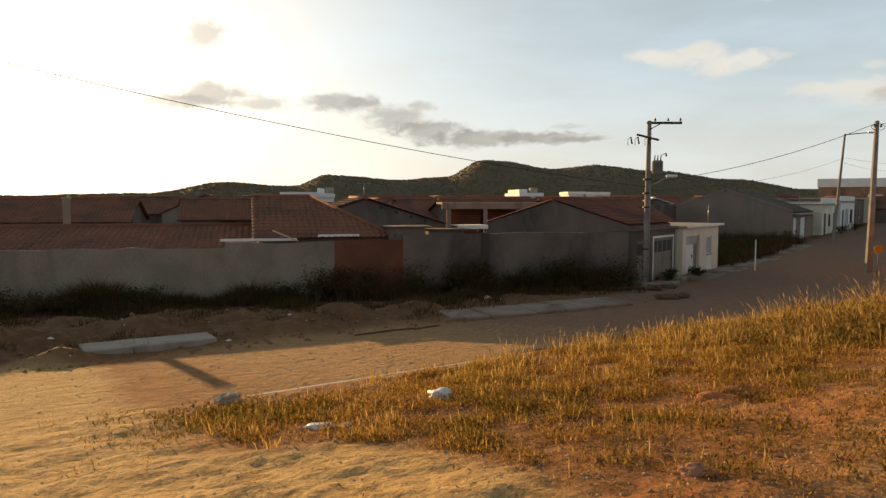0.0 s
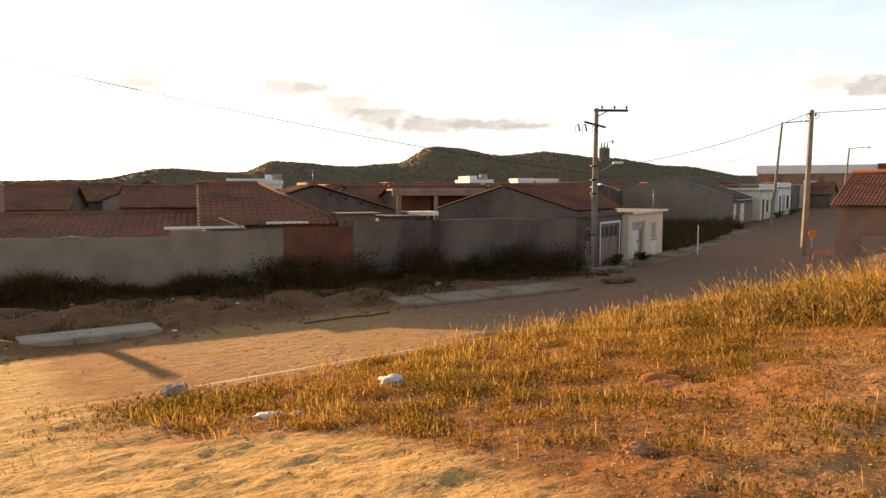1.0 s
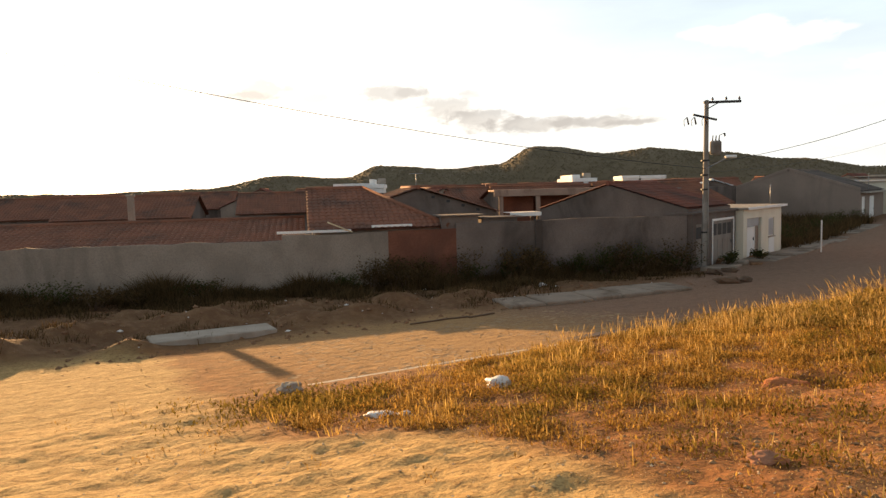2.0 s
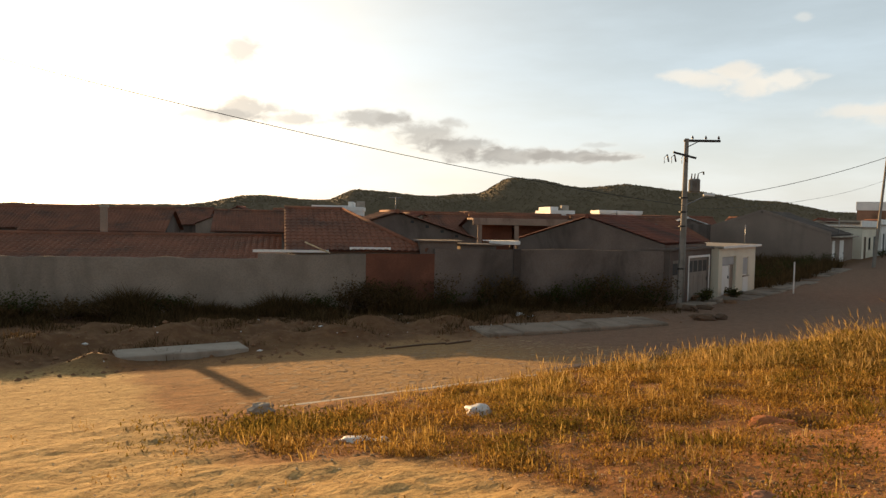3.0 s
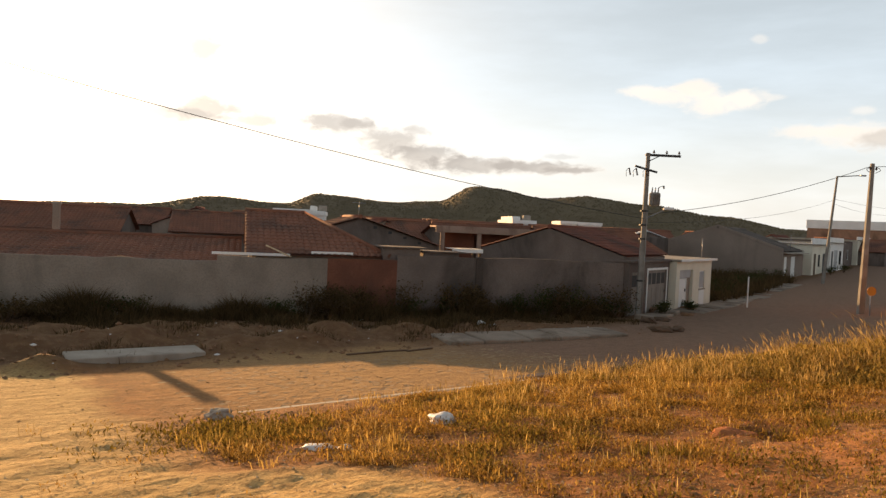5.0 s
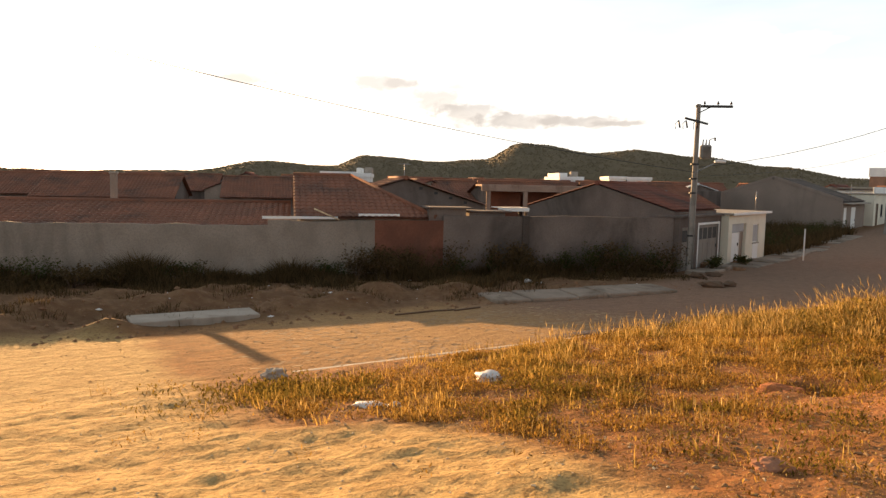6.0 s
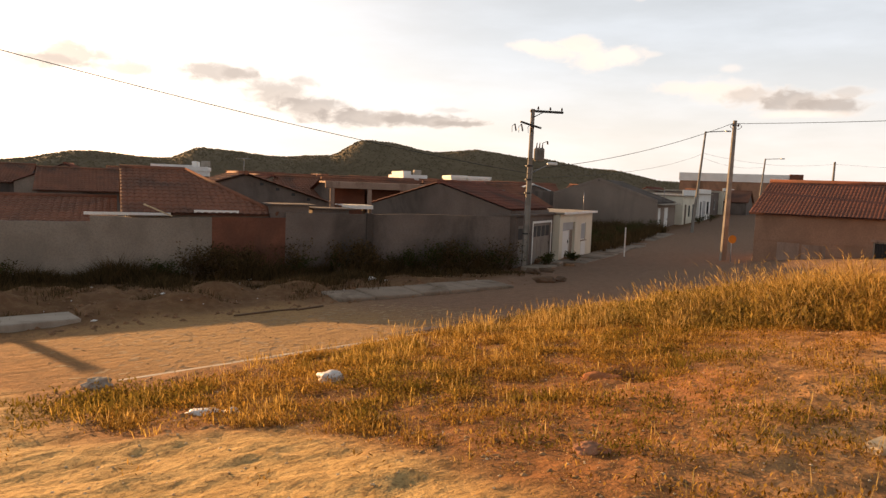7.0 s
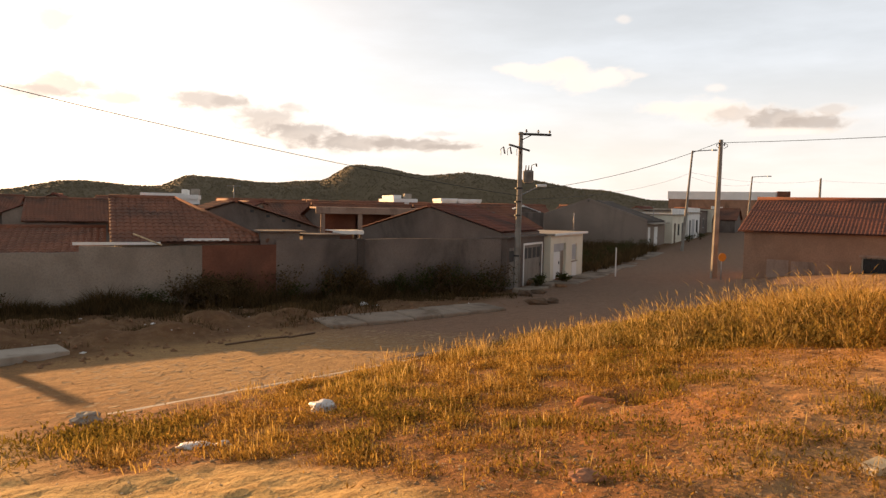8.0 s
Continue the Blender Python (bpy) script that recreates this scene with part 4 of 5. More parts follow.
# ---- poles and wires ----
def pole(x, y, z, top, label, lean=(0, 0), w=0.13):
    p = empty("utility_pole", x, y, z, 0, label, "utility pole", "utility poles")
    bm = bmesh.new()
    a = [(sx * w, sy * w * 0.75) for sx, sy in ((-1, -1), (1, -1), (1, 1), (-1, 1))]
    lo = [bm.verts.new((px, py, -0.5)) for px, py in a]
    hi = [bm.verts.new((px * 0.58 + lean[0], py * 0.58 + lean[1], top)) for px, py in a]
    for k in range(4):
        bm.faces.new((lo[k], lo[(k + 1) % 4], hi[(k + 1) % 4], hi[k]))
    bm.faces.new(hi)
    bm.faces.new(lo[::-1])
    bmesh.ops.bevel(bm, geom=[e for e in bm.edges], offset=0.012, segments=1, affect="EDGES")
    part("shaft", bm, M["pole"], p)
    return p


def insulator(p, x, y, z, h=0.14):
    bm = bmesh.new()
    tube(bm, (x, y, z), (x, y, z + h * 0.5), 0.018, 0.018, 6)
    tube(bm, (x, y, z + h * 0.3), (x, y, z + h * 0.65), 0.055, 0.045, 8)
    tube(bm, (x, y, z + h * 0.65), (x, y, z + h), 0.035, 0.025, 8)
    return part("insulator", bm, M["ceramic"], p)


def bar(name, p, a, b, r, mat, seg=8, label=""):
    bm = bmesh.new()
    tube(bm, a, b, r, r, seg)
    return part(name, bm, mat, p, label)


P1, P2 = (8.9, 29.97), (20.0, 32.3)
Z1, Z2 = -0.75, -0.1
p = pole(P1[0], P1[1], Z1, 7.12, "concrete utility pole with transformer at the street corner", (0.06, 0))
box("top_arm", -0.06, 1.45, -0.05, 0.05, 6.98, 7.08, M["dark"], p, 0.01)
bar("arm_brace", p, (0.06, -0.06, 6.75), (0.5, -0.06, 6.98), 0.02, M["dark"])
for k in (0.3, 0.85, 1.38):
    insulator(p, k, 0, 7.07, 0.17)
bm = bmesh.new()
add_box(bm, -0.58, 0.4, -0.16, -0.08, 6.36, 6.44)
bm.transform(Matrix.Rotation(radians(14), 4, "Y"))
lower = part("fuse_arm", bm, M["dark"], p)
lower.location = (-1.5, 0, 0.18)
for k in (-0.72, -0.42, 0.0):
    b2 = bmesh.new()
    tube(b2, (k, -0.2, 6.12), (k - 0.08, -0.24, 6.42), 0.035, 0.03, 7)
    tube(b2, (k - 0.08, -0.24, 6.42), (k - 0.2, -0.24, 6.3), 0.012, 0.012, 5)
    tube(b2, (k - 0.2, -0.24, 6.3), (k - 0.18, -0.24, 6.05), 0.012, 0.012, 5)
    part("fuse", b2, M["ceramic"], p)
bm = bmesh.new()
add_box(bm, -0.21, 0.21, -0.17, 0.17, 0, 0.58, 0.06)
for k in range(5):
    add_box(bm, -0.16 + k * 0.075, -0.145 + k * 0.075, -0.22, -0.172, 0.08, 0.5)
tr = part("transformer", bm, M["pole"], p, "pale grey steel transformer tank")
tr.location = (0.42, -0.05, 4.86)
for k in (-0.13, 0.0, 0.13):
    b2 = bmesh.new()
    tube(b2, (k, 0, 0.58), (k + 0.02, 0, 0.8), 0.03, 0.02, 7)
    part("bushing", b2, M["ceramic"], tr)
b2 = bmesh.new()
tube(b2, (0.15, 0, 0.8), (0.34, -0.05, 0.88), 0.014, 0.014, 5)
tube(b2, (0.34, -0.05, 0.88), (0.36, -0.05, 0.74), 0.04, 0.03, 6)
part("surge_arrester", b2, M["dark"], tr)
for z in (4.6, 4.0, 3.4, 1.6):
    box("band", -0.14, 0.16, -0.12, 0.12, z, z + 0.07, M["dark"], p, 0.01)
bar("lamp_arm", p, (0.05, -0.05, 4.3), (0.8, -0.35, 4.72), 0.025, M["metal"])
bm = bmesh.new()
add_box(bm, 0.7, 1.15, -0.5, -0.3, 4.7, 4.82, 0.03)
lh = part("lamp_head", bm, M["white"], p, "white street lamp head")
bar("conduit", p, (0.10, -0.11, -0.3), (0.12, -0.10, 4.6), 0.03, M["pole"])

p = pole(P2[0], P2[1], Z2, 6.75, "plain concrete pole beside the red-roofed house", (0.12, 0), 0.14)
for sx in (-1, 1):
    b2 = bmesh.new()
    pts = [(0.12 + sx * (0.10 + 0.22 * math.sin(k / 6 * math.pi)), -0.1, 6.6 - 0.3 * k / 6) for k in range(7)]
    for q, r in zip(pts, pts[1:]):
        tube(b2, q, r, 0.014, 0.014, 5)
    part("wire_loop", b2, M["dark"], p)
    insulator(p, 0.12 + sx * 0.14, -0.08, 6.42, 0.16)


def lamp_pole(x, y, z, top, lean, label, arm=1.6):
    p = pole(x, y, z, top, label, lean, 0.11)
    bar("arm", p, (lean[0], lean[1], top - 0.06), (lean[0] + arm * 0.79, lean[1] - arm * 0.61, top + 0.02), 0.035, M["dark"])
    bm = bmesh.new()
    add_box(bm, lean[0] + arm * 0.79 - 0.1, lean[0] + arm * 0.79 + 0.35, lean[1] - arm * 0.61 - 0.1, lean[1] - arm * 0.61 + 0.1, top - 0.04, top + 0.07, 0.02)
    part("lamp_head", bm, M["metal"], p)
    return p


lamp_pole(30.42, 53.97, 0.0, 8.1, (0.48, -0.27), "leaning street lamp pole up the side street")
lamp_pole(47.3, 70.3, 0.6, 6.5, (0.5, 0), "far street lamp pole beyond the roofs")
p = pole(46.9, 58.6, 0.2, 6.2, "far wire pole behind the red roof", (0.1, 0), 0.13)
insulator(p, 0.15, 0, 6.1)
PL = (-13.5, 17.3)
p = pole(PL[0], PL[1], -0.6, 7.6, "concrete wire pole at the bend of the street")
insulator(p, 0.1, 0, 7.4)


def wire(pts, r=0.012, sag=0.4, label="thin dark overhead wire"):
    cu = bpy.data.curves.new("wire", "CURVE")
    cu.dimensions, cu.bevel_depth, cu.bevel_resolution = "3D", r, 1
    for a, b in zip(pts, pts[1:]):
        sp = cu.splines.new("POLY")
        sp.points.add(16)
        for k in range(17):
            f = k / 16
            q = Vector(a).lerp(Vector(b), f)
            q.z -= sag * 4 * f * (1 - f)
            sp.points[k].co = (*q, 1)
    cu.materials.append(M["dark"])
    me = bpy.data.meshes.new_from_object(bpy.data.objects.new("wire_shape", cu))
    ob = new("wire", me)
    return tagged(ob, label, "wire", "overhead wires")


wire(((PL[0], PL[1], 7.0), (P1[0], P1[1] - 0.1, 3.55)), 0.012, 0.35)
wire(((P1[0] + 0.1, P1[1], 3.75), (P2[0], P2[1], 6.5)), 0.013, 0.35)
wire(((P2[0] + 0.15, P2[1], 6.5), (33.0, 15.0, 6.9)), 0.014, 0.25)
wire(((P1[0] + 0.1, P1[1], 3.4), (30.9, 53.7, 6.3), (46.9, 58.6, 6.2), (66.0, 45.0, 6.6)), 0.008, 0.5)
wire(((30.9, 53.7, 5.9), (47.8, 70.3, 6.2)), 0.008, 0.4)


# ---- street: kerbs, broken pavement, slab ----
def uv_point(a, n):
    return (U[0] * a + N[0] * n, U[1] * a + N[1] * n)


U_TURN = math.degrees(math.atan2(U[1], U[0]))
kerb = empty("kerb", 0, 0, 0, 0, "limewashed kerb stones along the grass verge", "kerb", kind="structure")
rng = random.Random(3)
a = 3.15
while a < 8.75:
    ln = rng.uniform(0.75, 0.98)
    x, y = uv_point(a, 9.87)
    b = box("kerb_stone", 0, ln - 0.02, 0, 0.09, -0.25, 0.06, M["kerb"], kerb, 0.012)
    b.matrix_world = pose(x, y, road_z(*uv_point(a, 10.0)) + rng.uniform(0, 0.012), 0, 0, U_TURN + rng.uniform(-0.6, 0.6))
    a += ln
for k in range(3):
    x, y = uv_point(8.3 + k * 0.85, 10.1 + 0.1 * k)
    b = box("kerb_stone", 0, 0.9, 0, 0.22, -0.2, 0.06, M["wall_grey"], kerb, 0.03)
    b.matrix_world = pose(x, y, road_z(x, y), 3, rng.uniform(-3, 3), U_TURN + 6 * (k - 1))

pave = empty("pavement", 0, 0, 0, 0, "broken concrete pavement slabs along the yard wall", "pavement", kind="structure")
a = 11.2
while a < 17.6:
    ln = rng.uniform(0.9, 1.7)
    x, y = uv_point(a, 16.3 - 0.14 * (a - 11.2) + rng.uniform(-0.08, 0.1))
    b = box("slab", 0, ln - rng.uniform(0.0, 0.05), 0, rng.uniform(1.3, 1.5), -0.3, 0.12, M["pave"], pave, 0.035)
    b.matrix_world = pose(x, y, road_z(x, y) + 0.0, rng.uniform(-1.0, 1.8), rng.uniform(-0.8, 0.8), U_TURN - 8 + rng.uniform(-1.5, 1.5))
    a += ln
for k in range(3):
    x, y = along_street(-0.6 + 1.3 * k, -1.6)
    b = box("slab", 0, 1.2, 0, 0.9, -0.3, 0.14, M["pave"], pave, 0.04)
    b.matrix_world = pose(x, y, ground_z(x, y), rng.uniform(-3, 3), rng.uniform(-3, 3), S_TURN - 10 + 8 * k)
for k in range(9):
    x, y = along_street(4.6 + 3.0 * k, -2.0 + rng.uniform(-0.15, 0.15))
    b = box("slab", 0, 2.98, 0, 1.5, -0.3, 0.05, M["pave"], pave, 0.03)
    b.matrix_world = pose(x, y, ground_z(x, y), 0, rng.uniform(-1.5, 1.5), S_TURN + rng.uniform(-1, 1))
x, y = uv_point(1.7, 17.05)
b = box("slab", 0, 2.95, 0, 0.95, -0.3, 0.10, M["concrete"], pave, 0.02)
b.matrix_world = pose(x, y, road_z(x, y) + 0.05, 0.5, 0.4, U_TURN + 0.5)

# thin post and round yellow sign at the roadside
x, y = 16.6, 36.5
p = empty("marker_post", x, y, ground_z(x, y), 0, "thin white marker post by the empty plot", "post")
box("shaft", -0.03, 0.03, -0.03, 0.03, -0.2, 1.62, M["white"], p, 0.01)
x, y = 19.1, 30.2
p = empty("road_sign", x, y, ground_z(x, y), 0, "small orange-yellow road sign on a thin post", "sign")
bar("sign_post", p, (0, 0, -0.2), (0, 0, 1.0), 0.025, M["metal"])
bm = bmesh.new()
tube(bm, (0, -0.035, 1.1), (0, -0.055, 1.1), 0.2, 0.2, 20)
part("sign_plate", bm, M["yellow"], p, "round orange plate")


# ---- loose things ----
def lump(name, x, y, r, squash, mat, label, category, seed, sink=0.2, turn=0, stretch=1.3):
    """A stone or crumpled bag: a ball broken up by noise, flat below."""
    bm = bmesh.new()
    bmesh.ops.create_icosphere(bm, subdivisions=3, radius=r)
    for v in bm.verts:
        d = v.co.normalized()
        k = 1 + 0.38 * noise.noise(d * 1.6 + Vector((seed, 0, 0))) + 0.16 * noise.noise(d * 4.2 + Vector((0, seed, 0)))
        v.co = Vector((d.x * stretch, d.y, d.z * squash)) * r * k
    for f in bm.faces:
        f.smooth = category == "bag"
    ob = part(name, bm, mat)
    ob.matrix_world = pose(x, y, ground_z(x, y) + r * squash * (1 - sink * 2), 0, 0, turn)
    return tagged(ob, label, category)


lump("plastic_bag", 0.10, 8.2, 0.125, 0.62, M["plastic"], "crumpled white plastic bag on the dry grass", "bag", 3.1)
lump("plastic_bag", -1.12, 6.9, 0.09, 0.3, M["plastic"], "flattened torn white plastic bag on the verge", "bag", 5.7, stretch=1.9)
lump("plastic_bag", -0.86, 6.86, 0.06, 0.5, M["plastic"], "small scrap of white plastic bag", "bag", 8.2)
lump("plastic_bag", 1.75, 24.6, 0.12, 0.8, M["plastic"], "white plastic scrap at the foot of the wall", "bag", 9.1)
lump("stone", 1.72, 4.15, 0.08, 0.5, M["stone_brown"], "rounded pinkish brown stone half sunk in the earth", "stone", 1.4, stretch=1.5)
bm = bmesh.new()
bmesh.ops.create_cube(bm, size=1.0)
bmesh.ops.subdivide_edges(bm, edges=bm.edges[:], cuts=4, use_grid_fill=True)
for v in bm.verts:
    d = 0.10 * noise.noise(v.co * 2.3 + Vector((3, 1, 0)))
    v.co = Vector((v.co.x * (0.20 - 0.05 * v.co.z), v.co.y * 0.11, v.co.z * (0.085 + 0.03 * v.co.x))) * (1 + 0.5 * d)
st = part("stone_block", bm, M["stone"])
st.matrix_world = pose(3.53, 3.79, ground_z(3.53, 3.79) + 0.02, 6, -4, 14)
tagged(st, "pale broken block of stone on bare earth", "stone")
lump("rubble", -2.75, 9.1, 0.13, 0.8, M["concrete"], "grey heap of rubble among weeds at the kerb end", "rubble", 2.2)
# a hollow red brick
hb = empty("hollow_brick", 6.5, 6.45, ground_z(6.5, 6.45) - 0.015, 35, "hollow red clay brick lying on the earth", "brick")
for k in range(5):
    box("web", -0.14 + 0.062 * k, -0.128 + 0.062 * k, -0.09, 0.09, 0.012, 0.128, M["brick"], hb)
for z0 in (0.0, 0.128):
    box("shell", -0.14, 0.132, -0.09, 0.09, z0, z0 + 0.012, M["brick"], hb)
# red earth heap and hollow dug by animals
lump("earth_mound", 2.82, 6.62, 0.17, 0.4, M["red_earth"], "low heap of dug red earth", "earth", 4.4, 0.3)
for k, (x, y) in enumerate(((10.4, 32.2), (12.6, 34.3), (11.4, 31.0))):
    lump("rubble", x, y, 0.34 - 0.06 * k, 0.4, M["rock"], "dark rubble on the pavement edge", "rubble", 7.7 + k)


for k, (x, y) in enumerate(((8.0, 24.3), (8.7, 24.6), (8.3, 24.9), (8.6, 27.6), (9.4, 28.3))):
    lump("rubble", x, y, 0.24 - 0.04 * (k % 3), 0.6, M["wood"], "dark broken stone among earth at the street corner", "stone", 21.3 + k, stretch=1.7, turn=35 * k)


# ---- litter, pebbles, clods: too many to count ----
def scatter(name, spots, mat, label, category, rng, lo, hi, flat=0.6):
    verts, faces = [], []
    base = [(1, 0, 0), (-1, 0, 0), (0, 1, 0), (0, -1, 0), (0, 0, 1), (0, 0, -1)]
    tri = [(0, 2, 4), (2, 1, 4), (1, 3, 4), (3, 0, 4), (2, 0, 5), (1, 2, 5), (3, 1, 5), (0, 3, 5)]
    for x, y in spots:
        r = lo + (hi - lo) * rng.random() ** 2.5
        z = ground_z(x, y)
        th = rng.uniform(0, math.tau)
        b = len(verts)
        for p in base:
            k = r * rng.uniform(0.65, 1.25)
            px, py = p[0] * k * 1.2, p[1] * k
            verts.append((x + px * math.cos(th) - py * math.sin(th), y + px * math.sin(th) + py * math.cos(th), z + p[2] * k * flat + r * 0.15))
        faces += [(b + i, b + j, b + k) for i, j, k in tri]
    ob = raw(name, verts, faces, mat)
    return tagged(ob, label, category, kind="stuff")


rng = random.Random(21)


def fan(count, a0, a1, d0, d1, test=lambda n, u: True, power=0.7):
    out = []
    while len(out) < count:
        a, d = radians(rng.uniform(a0, a1)), d0 + (d1 - d0) * rng.random() ** power
        x, y = d * math.sin(a), d * math.cos(a)
        if test(N[0] * x + N[1] * y, U[0] * x + U[1] * y):
            out.append((x, y))
    return out


on_mound = lambda n, u: n < 9.6
scatter("earth_clods", fan(7500, -34, 52, 2.6, 13, lambda n, u: n < 9.6 and u > 3.0 - 1.1 * smooth(n, 5.0, 6.3)), M["clod"], "loose crumbs of red-brown earth", "earth", rng, 0.006, 0.03, 0.45)
scatter("pebbles", fan(2600, -34, 52, 2.6, 12, on_mound), M["stone"], "small pale pebbles on the earth", "pebbles", rng, 0.004, 0.016)
scatter("street_stones", fan(500, -34, 20, 10, 19, lambda n, u: 10.2 < n < 15.8 and u > -6), M["clod"], "loose stones and clods on the street", "stones", rng, 0.008, 0.03, 0.4)
scatter("litter", fan(45, -30, 16, 16, 26, lambda n, u: n > 16.6, 1.0), M["plastic"], "scraps of pale litter on the verge", "litter", rng, 0.02, 0.09)
scatter("verge_rubble", fan(1700, -34, 18, 15, 26, lambda n, u: n > 15.9, 1.0), M["rock"], "rubble and earth along the verge", "rubble", rng, 0.015, 0.085, 0.7)


# ---- grass and weeds ----
def blades(name, spots, mat, label, rng, height, width, per, spread, lean=0.35, head=0.0):
    """Tufts of tapered bent blades rooted on the ground; some carry a seed head."""
    verts, faces = [], []
    for (x, y, k) in spots:
        z0 = ground_z(x, y) - 0.015
        for _ in range(per):
            ox, oy = rng.gauss(0, spread), rng.gauss(0, spread)
            px, py = x + ox, y + oy
            h = height * k * rng.uniform(0.45, 1.15)
            th = math.atan2(oy, ox) + rng.uniform(-0.7, 0.7)
            ln = rng.uniform(0.1, lean) * h
            dx, dy = math.cos(th) * ln, math.sin(th) * ln
            wd = width * rng.uniform(0.7, 1.3)
            ph = rng.uniform(0, math.tau)
            wx, wy = math.cos(ph) * wd, math.sin(ph) * wd
            b = len(verts)
            verts += [(px - wx, py - wy, z0), (px + wx, py + wy, z0),
                      (px + dx * 0.4 + wx * 0.7, py + dy * 0.4 + wy * 0.7, z0 + h * 0.62), (px + dx * 0.4 - wx * 0.7, py + dy * 0.4 - wy * 0.7, z0 + h * 0.62),
                      (px + dx, py + dy, z0 + h * rng.uniform(0.85, 1.0))]
            faces += [(b, b + 1, b + 2, b + 3), (b + 3, b + 2, b + 4)]
            if head and rng.random() < head:
                q = b + 5
                tx, ty, tz = verts[b + 4]
                sx, sy = dx * 0.16, dy * 0.16
                hw = width * 1.5
                verts += [(tx - sx * 0.4, ty - sy * 0.4, tz - 0.05), (tx + math.cos(ph) * hw, ty + math.sin(ph) * hw, tz),
                          (tx + sx, ty + sy, tz + 0.07), (tx - math.cos(ph) * hw, ty - math.sin(ph) * hw, tz)]
                faces.append((q, q + 1, q + 2, q + 3))
    ob = raw(name, verts, faces, mat)
    return tagged(ob, label, "grass", kind="stuff")


def low_leaves(name, spots, mat, label, rng, per, spread, size, height):
    """Ground-hugging tufts: many short pointed leaves set at all angles."""
    verts, faces = [], []
    for (x, y, k) in spots:
        z0 = ground_z(x, y)
        for _ in range(per):
            px, py = x + rng.gauss(0, spread), y + rng.gauss(0, spread)
            z = z0 + height * k * rng.random() ** 1.6
            th, el = rng.uniform(0, math.tau), rng.uniform(0.1, 1.3)
            ln = size * rng.uniform(0.5, 1.3) * (0.6 + 0.6 * k)
            dx, dy, dz = math.cos(th) * math.cos(el) * ln, math.sin(th) * math.cos(el) * ln, math.sin(el) * ln
            w = ln * rng.uniform(0.10, 0.22)
            wx, wy = -math.sin(th) * w, math.cos(th) * w
            b = len(verts)
            verts += [(px, py, z), (px + dx * 0.5 + wx, py + dy * 0.5 + wy, z + dz * 0.55), (px + dx, py + dy, z + dz), (px + dx * 0.5 - wx, py + dy * 0.5 - wy, z + dz * 0.55)]
            faces.append((b, b + 1, b + 2, b + 3))
    ob = raw(name, verts, faces, mat)
    return tagged(ob, label, "grass", kind="stuff")


